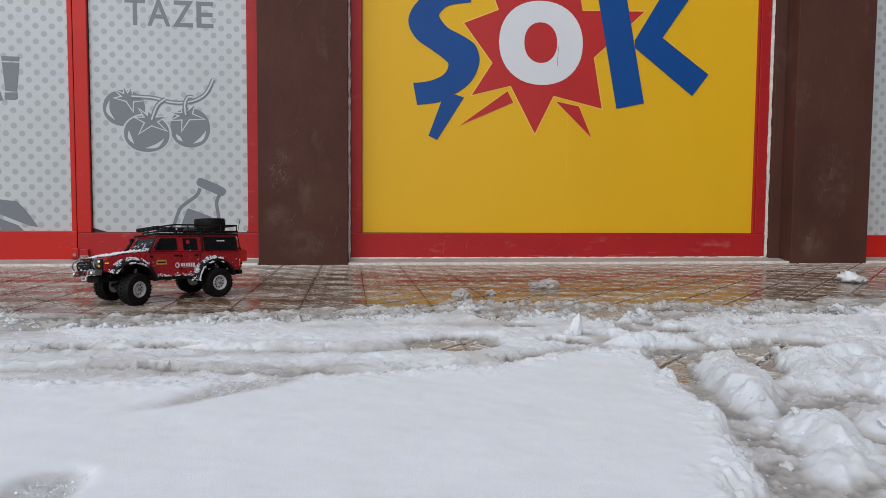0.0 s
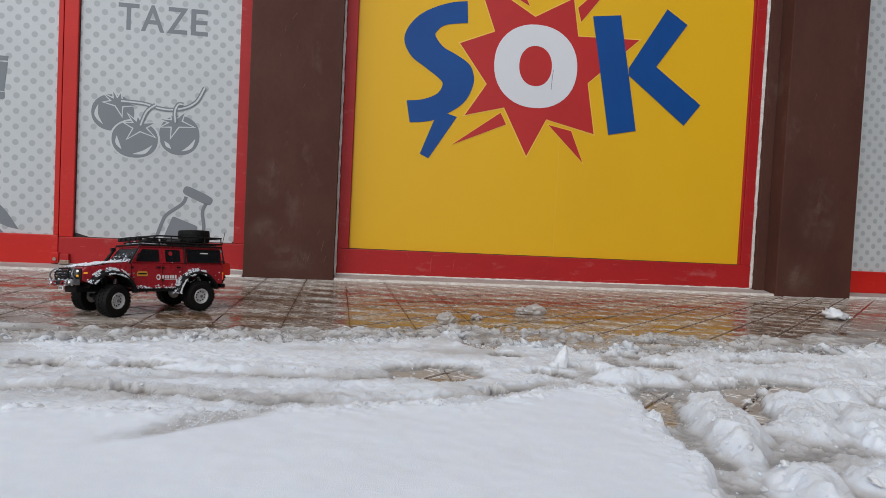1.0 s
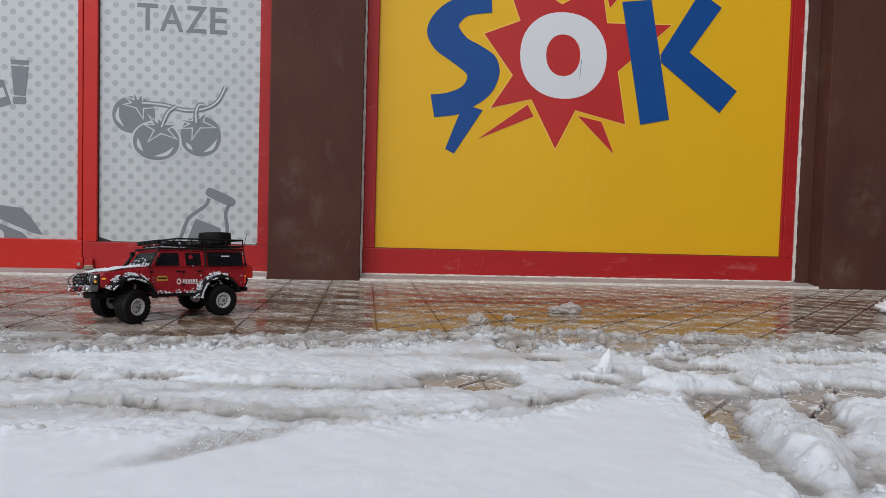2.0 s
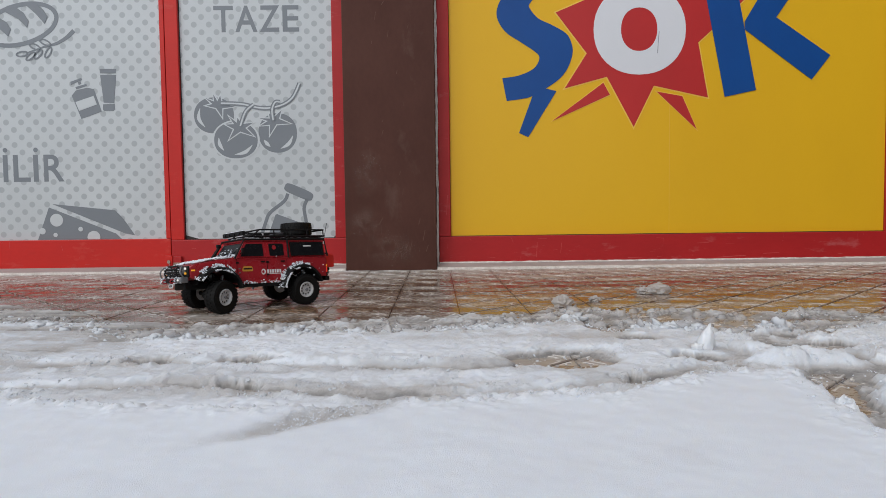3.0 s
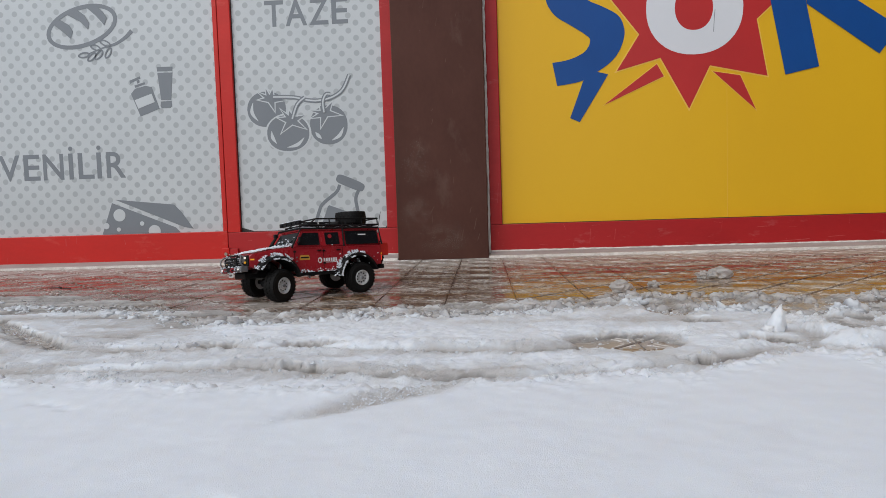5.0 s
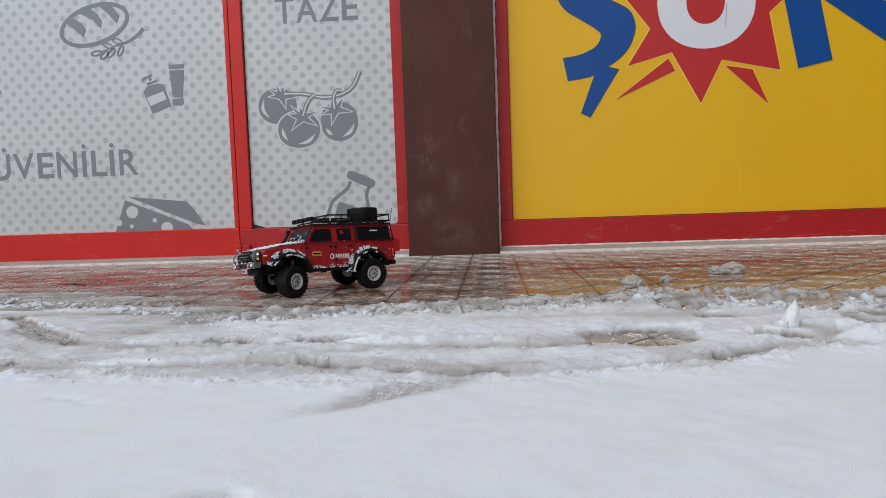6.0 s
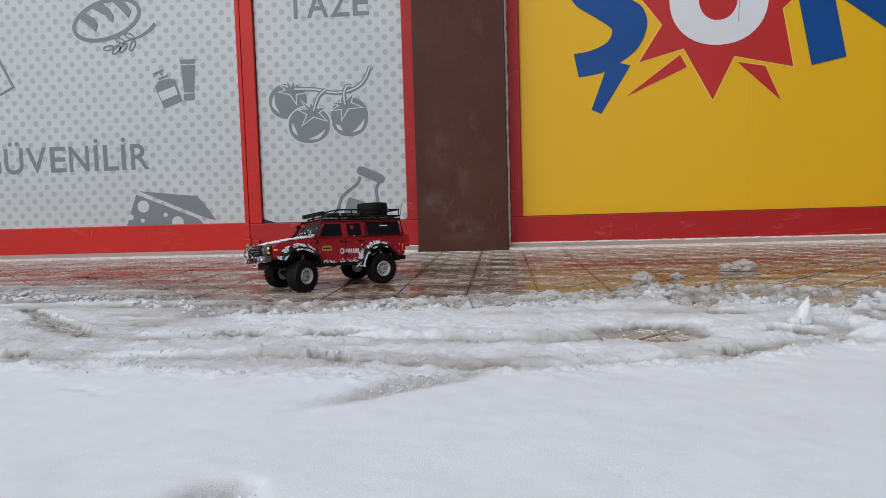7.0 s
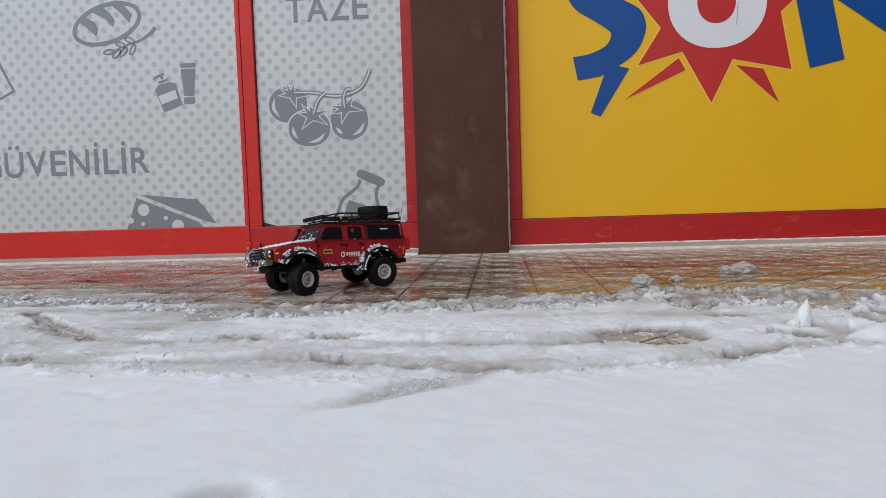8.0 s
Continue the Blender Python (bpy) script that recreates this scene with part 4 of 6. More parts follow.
# windscreen and rear window
def on_slope(name, pts, x0, z0, x1, z1, out, thick, material, parent=None, label=""):
    """A panel on the windscreen's plane: pts as (across, up from 0 to 1)."""
    n = Vector((z1 - z0, 0, x0 - x1)).normalized()
    bm = bmesh.new()
    rows = []
    for o in (out, out - thick):
        rows.append([bm.verts.new(Vector((x0 + (x1 - x0) * t, y, z0 + (z1 - z0) * t)) + n * o) for y, t in pts])
    bm.faces.new(rows[0])
    bm.faces.new(rows[1][::-1])
    for k in range(len(pts)):
        bm.faces.new((rows[0][k], rows[0][(k + 1) % len(pts)], rows[1][(k + 1) % len(pts)], rows[1][k]))
    return part(name, bm, material, parent or car, label)


screen = on_slope("windscreen", [(-0.084, 0.12), (0.084, 0.12), (0.076, 0.9), (-0.076, 0.9)], 0.254, 0.1875, 0.213, 0.2495, 0.0012, 0.003, GLASS, label="dark windscreen speckled with snow")
for y in (-0.035, 0.03):
    on_slope("wiper", [(y, 0.10), (y + 0.004, 0.10), (y + 0.034, 0.42), (y + 0.031, 0.42)], 0.254, 0.1875, 0.213, 0.2495, 0.004, 0.002, BLACK, screen)
part("rear_window", block(-0.1165, -0.112, -0.070, 0.070, 0.200, 0.240, 0.001), GLASS, car, "smoked rear window")
can = part("fuel_can", prism([(-0.116, 0.146), (-0.150, 0.146), (-0.153, 0.150), (-0.153, 0.188), (-0.146, 0.196), (-0.116, 0.196)], 0.056, 0.092, 0.003), CAN_RED, car, "bright red fuel can")
part("can_cap", lathe([(0.0, 0.006), (0.006, 0.006), (0.008, 0.004), (0.008, 0.001)], 12, centre=(-0.132, 0.070, 0.199)), BLACK, can)
part("rear_plate", block(-0.1205, -0.1165, 0.050, 0.086, 0.128, 0.140, 0.001), CAR_YELLOW, car, "plain yellow rear plate")
part("rear_trim", block(-0.1175, -0.1125, -0.080, 0.080, 0.240, 0.244, 0.001), CHROME, car, "thin pale strip over the rear door")
part("rear_marker", block(-0.119, -0.113, 0.068, 0.086, 0.236, 0.247, 0.001), CAR_WHITE, car, "small white rear marker")
for s in (-1, 1):
    part("rear_lamp", block(-0.1185, -0.113, s * 0.090 - 0.006, s * 0.090 + 0.006, 0.128, 0.146, 0.001), LAMP_RED, car, "lit red rear lamp")
    part("rear_indicator", block(-0.1185, -0.113, s * 0.090 - 0.006, s * 0.090 + 0.006, 0.149, 0.157, 0.001), LAMP_AMBER, car, "lit amber lamp")

# front: grille, lamps, bumper with winch, bull bar
grille = part("grille", block(0.4195, 0.4255, -0.052, 0.052, 0.134, 0.166, 0.002), BLACK, car, "black slotted grille")
for z in (0.140, 0.147, 0.154, 0.161):
    part("slat", block(0.425, 0.4275, -0.048, 0.048, z - 0.0015, z + 0.0015, 0), CHROME, grille)
for s in (-1, 1):
    pod = part("lamp_panel", block(0.4195, 0.4265, s * 0.076 - 0.0205, s * 0.076 + 0.0205, 0.130, 0.168, 0.002), BLACK, car, "black lamp panel")
    bm = lathe([(0.0, 0.0125), (0.006, 0.0125), (0.0075, 0.010), (0.0075, 0.002)], 20)
    for v in bm.verts:
        v.co = (0.4255 + v.co.y, s * 0.071 + v.co.x, 0.154 + v.co.z)
    part("headlamp", bm, CHROME, pod, "round headlamp")
    part("running_lamp", block(0.4285, 0.4335, s * 0.087 - 0.0045, s * 0.087 + 0.0045, 0.156, 0.163, 0.001), LAMP_WHITE, pod, "lit white lamp")
    part("indicator", block(0.4285, 0.4335, s * 0.087 - 0.0045, s * 0.087 + 0.0045, 0.140, 0.147, 0.001), LAMP_AMBER, pod, "lit amber indicator")
    part("corner_indicator", block(0.402, 0.416, s * 0.0980 - 0.0012, s * 0.0980 + 0.0012, 0.150, 0.155, 0.0008), LAMP_AMBER, pod, "amber side lamp")
bumper = part("bumper", prism([(0.424, 0.112), (0.446, 0.112), (0.450, 0.117), (0.450, 0.128), (0.444, 0.132), (0.424, 0.132)], -0.094, 0.094, 0.003), CHROME, car, "dull silver front bumper with snow")
part("winch", block(0.446, 0.458, -0.020, 0.020, 0.115, 0.129, 0.003, seg=2), BLACK, bumper)
for s in (-1, 1):
    part("tow_hook", tube([(0.449, s * 0.034, 0.114), (0.460, s * 0.034, 0.114), (0.463, s * 0.034, 0.119), (0.460, s * 0.034, 0.125), (0.449, s * 0.034, 0.125)], 0.003), HOOK, bumper, "red tow hook")
    part("fog_lamp", block(0.4495, 0.4535, s * 0.072 - 0.004, s * 0.072 + 0.004, 0.119, 0.125, 0.001), LAMP_WHITE, bumper, "lit white lamp in the bumper")
    part("bull_bar", tube(smooth_path([(0.440, s * 0.092, 0.130), (0.449, s * 0.091, 0.146), (0.446, s * 0.088, 0.160), (0.438, s * 0.078, 0.168), (0.438, s * 0.050, 0.169)], 4), 0.0028), CHROME, bumper, "silver bull bar hoop")
bm = None
for z, x in ((0.170, 0.438), (0.160, 0.444), (0.149, 0.447), (0.138, 0.446)):
    bm = tube([(x, -0.052, z), (x, 0.052, z)], 0.003, bm)
for s in (-1, 1):
    bm = tube(smooth_path([(0.442, s * 0.052, 0.130), (0.447, s * 0.052, 0.147), (0.445, s * 0.052, 0.160), (0.438, s * 0.052, 0.171)], 4), 0.0032, bm)
part("grille_guard", bm, BLACK, bumper, "black barred grille guard")
plate = part("number_plate", block(0.4465, 0.4490, -0.018, 0.018, 0.096, 0.111, 0.001), CAR_WHITE, bumper, "small white number plate")
for k in range(4):
    part("plate_bar", block(0.4488, 0.4496, -0.013 + k * 0.007, -0.009 + k * 0.007, 0.100, 0.107, 0), BLACK, plate)
part("rear_bumper", block(-0.128, -0.110, -0.094, 0.094, 0.096, 0.113, 0.003, seg=2), BLACK, car)

# mirrors, snorkel
for s in (-1, 1):
    arm = part("mirror", block(0.232, 0.240, min(s * 0.108, s * 0.118), max(s * 0.108, s * 0.118), 0.206, 0.224, 0.002, seg=2), BLACK, car, "black side mirror")
    part("mirror_arm", tube([(0.236, s * 0.094, 0.205), (0.236, s * 0.110, 0.212)], 0.002, sides=6), BLACK, arm)
snorkel = part("snorkel", tube(smooth_path([(0.330, -0.101, 0.172), (0.280, -0.103, 0.186), (0.258, -0.103, 0.196), (0.236, -0.097, 0.226), (0.228, -0.096, 0.238)], 4), 0.0055), BLACK, car, "black air snorkel")
part("snorkel_head", block(0.221, 0.237, -0.103, -0.089, 0.236, 0.250, 0.003, seg=2), BLACK, snorkel)

# outer cage along the pillars and the roof
for s in (-1, 1):
    part("cage_bar", tube([(0.262, s * 0.101, 0.188), (0.218, s * 0.090, 0.256), (-0.112, s * 0.091, 0.256), (-0.119, s * 0.099, 0.190)], 0.0034), BLACK, car, "black outer cage tube")
    part("cage_bar", tube([(0.050, s * 0.100, 0.188), (0.048, s * 0.091, 0.256)], 0.0034), BLACK, car)
part("cage_bar", tube([(0.219, -0.090, 0.257), (0.219, 0.090, 0.257)], 0.0034), BLACK, car)

# roof rack with slats and rails
rack = part("roof_rack", tube([(0.150, -0.080, 0.292), (0.150, 0.080, 0.292), (-0.118, 0.080, 0.292), (-0.118, -0.080, 0.292)], 0.0030, closed=True), BLACK, car, "black tubular roof rack")
part("rack_rail", tube([(0.195, -0.082, 0.268), (0.195, 0.082, 0.268), (-0.120, 0.082, 0.268), (-0.120, -0.082, 0.268)], 0.0032, closed=True), BLACK, rack)
for k in range(9):
    x = -0.105 + k * 0.035
    part("rack_slat", block(x - 0.005, x + 0.005, -0.081, 0.081, 0.2665, 0.2695, 0.0008), BLACK, rack)
for s in (-1, 1):
    for x in (-0.116, -0.045, 0.025, 0.095, 0.168):
        part("rack_post", tube([(x + (0.02 if x > 0.1 else 0), s * 0.082, 0.266), (x - (0.018 if x > 0.1 else 0), s * 0.080, 0.293)], 0.0026, sides=6), BLACK, rack)
    for x in (-0.09, 0.03, 0.14):
        part("rack_foot", tube([(x, s * 0.080, 0.254), (x, s * 0.081, 0.268)], 0.003, sides=6), BLACK, rack)
bar = part("light_bar", block(0.206, 0.220, -0.080, 0.080, 0.272, 0.287, 0.003, seg=2), BLACK, car, "black roof light bar with snow on it")
for k in range(4):
    bm = lathe([(0.0, 0.0058), (0.003, 0.0058), (0.004, 0.004), (0.004, 0.001)], 14)
    for v in bm.verts:
        v.co = (0.2195 + v.co.y, -0.057 + k * 0.038 + v.co.x, 0.279 + v.co.z)
    part("spot_lamp", bm, GLASS, bar)
case = part("rack_case", block(0.075, 0.150, -0.060, 0.010, 0.2695, 0.284, 0.003, seg=2), BLACK, car, "black case on the roof rack")
part("strap", block(0.100, 0.106, -0.0605, 0.0105, 0.270, 0.2846, 0), CAR_WHITE, case)
part("rolled_mat", tube([(0.040, -0.065, 0.277), (0.040, 0.060, 0.277)], 0.0075, sides=12), BLACK, car, "dark roll on the roof rack")


# ---- wheels ----
def tyre_mesh(r, w):
    """A tyre with a rounded shoulder and staggered tread blocks."""
    bm = lathe([(-w * 0.42, r * 0.47), (-w * 0.50, r * 0.60), (-w * 0.52, r * 0.82), (-w * 0.46, r * 0.93), (-w * 0.36, r * 0.965), (w * 0.36, r * 0.965),
                (w * 0.46, r * 0.93), (w * 0.52, r * 0.82), (w * 0.50, r * 0.60), (w * 0.42, r * 0.47)], 40, caps=False)
    n = 26
    for k in range(n):
        for row, (y0, y1, off) in enumerate(((-0.50, -0.18, 0.0), (-0.14, 0.14, 0.5), (0.18, 0.50, 0.0))):
            b2 = block(-0.0042 * r / 0.06, 0.0042 * r / 0.06, y0 * w, y1 * w, r * 0.93, r * 1.0, 0)
            if row != 1:
                for v in b2.verts:
                    if abs(v.co.y) > 0.4 * w and v.co.z > r * 0.97:
                        v.co.z = r * 0.965
            b2.transform(Matrix.Rotation(2 * math.pi * (k + off) / n, 4, "Y"))
            bm = join(bm, b2)
    return bm


def rim_mesh(r, w):
    """A dished beadlock rim with slots round the hub and bolts round the lip."""
    bm = lathe([(-w * 0.40, r * 0.50), (-w * 0.40, r * 0.58), (w * 0.44, r * 0.60), (w * 0.50, r * 0.585), (w * 0.50, r * 0.52), (w * 0.40, r * 0.49), (w * 0.30, r * 0.46),
                (w * 0.30, r * 0.30), (w * 0.36, r * 0.26), (w * 0.36, r * 0.12), (w * 0.44, r * 0.11), (w * 0.44, r * 0.02)], 36)
    for k in range(12):
        b2 = block(-0.0016, 0.0016, w * 0.48, w * 0.535, r * 0.535, r * 0.57, 0)
        b2.transform(Matrix.Rotation(2 * math.pi * k / 12, 4, "Y"))
        bm = join(bm, b2)
    return bm


def make_wheel(x, s, steer, parent, z=AXLE, r=0.0580, w=0.047, lie=None):
    hub = part("wheel", lathe([(w * 0.30, r * 0.10), (w * 0.50, r * 0.10), (w * 0.53, r * 0.07), (w * 0.53, r * 0.01)], 8), CHROME, parent, "model car wheel with a pale rim")
    hub.matrix_basis = lie if lie else pose(x, s * TRACK, z, 0, 0, steer + (0 if s > 0 else 180))
    part("tyre", tyre_mesh(r, w), RUBBER, hub, "black knobbly rubber tyre")
    rim = part("rim", rim_mesh(r * 0.83, w), RIM, hub, "white beadlock rim")
    for k in range(10):
        bm = block(-0.0022, 0.0022, w * 0.295, w * 0.312, r * 0.26, r * 0.35, 0)
        bm.transform(Matrix.Rotation(2 * math.pi * k / 10, 4, "Y"))
        part("rim_slot", bm, BLACK, rim)
    return hub


for x, s, steer in ((0, 1, 0), (0, -1, 0), (BASE, 1, 20), (BASE, -1, 20)):
    make_wheel(x, s, steer, car)
make_wheel(0, 1, 0, car, lie=pose(-0.142, -0.008, 0.157, 0, 0, 90), r=0.057, w=0.040)
make_wheel(0, 1, 0, car, lie=pose(-0.040, 0.010, 0.299, 90, 0, 0), r=0.060, w=0.046)
part("wheel_carrier", block(-0.125, -0.112, -0.028, 0.012, 0.138, 0.176, 0.003), BLACK, car)
for x in (0, BASE):
    axle = part("axle", tube([(x, -TRACK + 0.02, AXLE), (x, TRACK - 0.02, AXLE)], 0.0075, sides=10), BLACK, car, "black axle")
    bm = bmesh.new()
    bmesh.ops.create_uvsphere(bm, u_segments=14, v_segments=10, radius=0.019)
    bmesh.ops.translate(bm, verts=bm.verts, vec=(x, -0.018, AXLE))
    part("differential", bm, BLACK, axle, smooth=True)
    for s in (-1, 1):
        part("damper", tube([(x - 0.02, s * 0.052, AXLE + 0.005), (x - 0.03, s * 0.045, 0.125)], 0.006, sides=10), CHROME, axle, "silver damper")
part("chassis", block(-0.10, 0.42, -0.045, 0.045, 0.088, 0.112, 0.004), BLACK, car, "black chassis")
part("drive_shaft", tube([(0.0, -0.018, AXLE), (0.15, 0, 0.092), (BASE, -0.018, AXLE)], 0.004), BLACK, car)
part("aerial", tube([(-0.105, 0.080, 0.188), (-0.118, 0.080, 0.250), (-0.135, 0.080, 0.318)], 0.0011, sides=6), BLACK, car, "thin black whip aerial")


# ---- snow lying on the car ----
def clump(bm, centre, r, rnd, squash=0.7, sub=2, rough=0.55):
    """One rough lump of snow added to bm."""
    b2 = bmesh.new()
    bmesh.ops.create_icosphere(b2, subdivisions=sub, radius=1)
    o = Vector((rnd.uniform(0, 99), rnd.uniform(0, 99), rnd.uniform(0, 99)))
    for v in b2.verts:
        d = v.co.copy()
        k = 1 + rough * noise.noise(d * 1.6 + o) + rough * 0.9 * noise.noise(d * 4.1 + o) + rough * 0.6 * noise.noise(d * 9.3 + o)
        v.co = Vector(centre) + Vector((d.x * r * k, d.y * r * k, d.z * r * k * squash))
    return join(bm, b2)


def snow_on(name, where, count, r0, r1, seed, label, squash=0.5, parent=car):
    rnd = random.Random(seed)
    bm = None
    for _ in range(count):
        at = Vector(where(rnd))
        while noise.noise(at * 55 + Vector((seed, 0, 0))) < -0.16:
            at = Vector(where(rnd))
        bm = clump(bm, at, r0 + (r1 - r0) * rnd.random() ** 2, rnd, squash, 1, 0.8)
    return part(name, bm, CRUMB, parent, label, smooth=True)


def drift(name, x0, x1, y0, y1, height, top, seed, cut, label):
    """A ragged sheet of snow lying on the slope given by height(x)."""
    rnd = random.Random(seed)
    o = Vector((rnd.uniform(0, 99), rnd.uniform(0, 99), 0))
    nx, ny = int((x1 - x0) / 0.0022), int((y1 - y0) / 0.0022)
    bm = bmesh.new()
    grid = {}
    for i in range(nx + 1):
        for j in range(ny + 1):
            x, y = x0 + (x1 - x0) * i / nx, y0 + (y1 - y0) * j / ny
            e = min(i, nx - i, j, ny - j) / 7
            d = noise.noise(Vector((x * 30, y * 62, 0)) + o) * 0.6 + noise.noise(Vector((x * 110, y * 230, 3)) + o) * 0.42 + min(e, 1) * 0.5 - cut
            if d > -0.08:
                grid[i, j] = bm.verts.new((x, y, height(x) + max(min(d, 0.6), -0.05) * top))
    for i in range(nx):
        for j in range(ny):
            q = [grid.get(k) for k in ((i, j), (i + 1, j), (i + 1, j + 1), (i, j + 1))]
            if all(q):
                bm.faces.new(q)
    return part(name, bm, CRUMB, car, label, smooth=True)


drift("bonnet_snow", 0.262, 0.414, -0.094, 0.094, lambda x: 0.1950 - max(x - 0.262, 0) * 0.075 - max(x - 0.330, 0) * 0.105, 0.010, 3, 0.34, "ragged snow on the bonnet")
drift("roof_snow", 0.100, 0.212, -0.078, 0.078, lambda x: 0.2600, 0.010, 5, 0.30, "patches of snow on the roof")
drift("rack_snow", -0.105, -0.005, -0.050, 0.050, lambda x: 0.3215, 0.008, 9, 0.45, "snow on the roof spare wheel")
snow_on("light_bar_snow", lambda r: (0.213 + r.uniform(-0.004, 0.004), r.uniform(-0.078, 0.078), 0.288), 50, 0.001, 0.004, 6, "snow on the light bar")
snow_on("windscreen_snow", lambda r: (lambda t: (0.256 - 0.041 * t, r.uniform(-0.082, 0.082), 0.190 + 0.062 * t))(abs(r.gauss(0, 0.22)) % 1), 230, 0.0007, 0.0042, 7, "snow stuck to the windscreen")
for s in (-1, 1):
    for cx, n in ((0.0, 330), (BASE, 260)):
        def place(r, cx=cx, s=s):
            q = radians(r.uniform(30, 130) if cx else r.uniform(2, 112))
            k = 0.0745 + 0.024 * r.random() ** 1.5
            return (cx + k * math.cos(q), s * (min(0.1245 - (k - 0.078), 0.1250) - abs(r.gauss(0, 0.0015))), 0.074 + k * math.sin(q))
        snow_on("arch_snow", place, n + 420, 0.0006, 0.0032, 11 + int(cx * 100) + s, "snow caked on the wheel arch", 0.9)
    snow_on("sill_snow", lambda r: (r.uniform(0.080, 0.245), s * r.uniform(0.099, 0.103), 0.098 + abs(r.gauss(0, 0.005))), 150, 0.0008, 0.0030, 31 + s, "snow along the rock slider", 0.9)
    snow_on("flank_snow", lambda r: (r.uniform(-0.10, 0.10), s * 0.0995, 0.115 + abs(r.gauss(0, 0.03))), 45, 0.001, 0.0035, 41 + s, "snow spatter on the flank", 0.9)
snow_on("bumper_snow", lambda r: (r.uniform(0.440, 0.455), r.uniform(-0.09, 0.09), r.uniform(0.112, 0.135)), 90, 0.001, 0.004, 51, "snow on the front bumper", 0.8)
snow_on("guard_snow", lambda r: (r.uniform(0.430, 0.450), r.uniform(-0.07, 0.07), r.uniform(0.140, 0.178)), 70, 0.0008, 0.003, 52, "snow on the grille guard", 0.8)
snow_on("rack_crumbs", lambda r: (r.uniform(-0.11, 0.19), r.uniform(-0.08, 0.08), 0.2705), 60, 0.0015, 0.005, 53, "crumbs of snow on the roof rack", 0.7)


# the body squats on its rear springs and rolls outwards
LEAN_BODY = Matrix.Translation((0.110, 0, 0.084)) @ Matrix.Rotation(radians(-1.7), 4, "Y") @ Matrix.Rotation(radians(5.5), 4, "X") @ Matrix.Translation((-0.10, 0, -0.10))
for ob in list(car.children):
    if ob.name.split(".")[0] not in ("axle", "drive_shaft") and not (ob.name.startswith("wheel") and not ob.name.startswith("wheel_") and ob.location.z < 0.1):
        ob.matrix_basis = LEAN_BODY @ ob.matrix_basis


# ---- snow and slush on the pavement ----
TABLES = {}


def lattice(x, y, seed):
    """Smooth value noise from -1 to 1 on arrays."""
    if seed not in TABLES:
        TABLES[seed] = np.random.RandomState(seed).uniform(-1, 1, (256, 256))
    table = TABLES[seed]
    xi, yi = np.floor(x).astype(int), np.floor(y).astype(int)
    fx, fy = x - xi, y - yi
    fx, fy = fx * fx * (3 - 2 * fx), fy * fy * (3 - 2 * fy)
    g = lambda a, b: table[a % 256, b % 256]
    return (g(xi, yi) * (1 - fx) + g(xi + 1, yi) * fx) * (1 - fy) + (g(xi, yi + 1) * (1 - fx) + g(xi + 1, yi + 1) * fx) * fy


def fbm(x, y, scale, seed, octaves=4, gain=0.5):
    total, amp, norm = 0, 1.0, 0
    for o in range(octaves):
        total = total + amp * lattice(x * scale * 2 ** o + 17.3 * o, y * scale * 2 ** o + 9.1 * o, seed + o)
        norm += amp
        amp *= gain
    return total / norm


def step(v, a, b):
    t = np.clip((v - a) / (b - a), 0, 1)
    return t * t * (3 - 2 * t)


def line_distance(x, y, pts):
    best = np.full(x.shape, 9.0)
    for (x0, y0), (x1, y1) in zip(pts, pts[1:]):
        dx, dy = x1 - x0, y1 - y0
        t = np.clip(((x - x0) * dx + (y - y0) * dy) / (dx * dx + dy * dy), 0, 1)
        best = np.minimum(best, np.hypot(x - x0 - t * dx, y - y0 - t * dy))
    return best


SMOOTH_X = [-4, -0.77, -0.44, -0.17, -0.10, 0.03, 0.09, 0.25, 0.41, 0.48, 0.60, 0.72, 0.80]
SMOOTH_Y = [1.27, 1.22, 1.17, 1.145, 1.13, 1.12, 1.15, 1.165, 1.175, 1.22, 1.29, 1.30, 1.26]
RIGHT_Y = [-6, 0.40, 0.60, 0.73, 0.84, 1.05, 1.25, 1.35]
RIGHT_X = [0.40, 0.46, 0.570, 0.655, 0.690, 0.722, 0.760, 0.785]
WHITE_X = [-4, -1.54, -1.2, -0.93, -0.75, -0.67, -0.5, -0.24, 0.19, 0.39, 0.53, 0.60, 0.81, 1.05, 1.4, 2.25, 3.2]
WHITE_Y = [2.45, 2.31, 2.19, 2.12, 2.02, 1.87, 1.82, 1.88, 1.89, 1.97, 2.04, 1.92, 1.86, 1.86, 1.84, 2.04, 2.30]
EDGE_X = [-4, -1.95, -1.42, -1.08, -0.80, -0.60, -0.27, 0, 0.28, 0.64, 0.94, 1.05, 1.42, 2.25, 3.2]
EDGE_Y = [2.95, 2.72, 2.46, 2.34, 2.24, 2.08, 2.08, 2.15, 2.20, 2.28, 2.27, 2.15, 2.15, 2.42, 2.6]
TRACK_A = [(-2.2, 1.42), (-0.85, 1.36), (-0.60, 1.34), (-0.30, 1.35), (-0.10, 1.30), (0.05, 1.25), (0.21, 1.26), (0.49, 1.32), (0.70, 1.48)]
TRACK_B = [(-1.6, 2.02), (-1.15, 1.84), (-0.97, 1.68), (-0.81, 1.58), (-0.60, 1.52), (-0.30, 1.53), (-0.11, 1.49), (0.22, 1.45), (0.36, 1.50), (0.50, 1.60)]
# a smear in the smooth snow: centre, direction, half length, half width
SMEAR = (-0.004, 1.074, 0.74, 0.673, 0.165, 0.038)
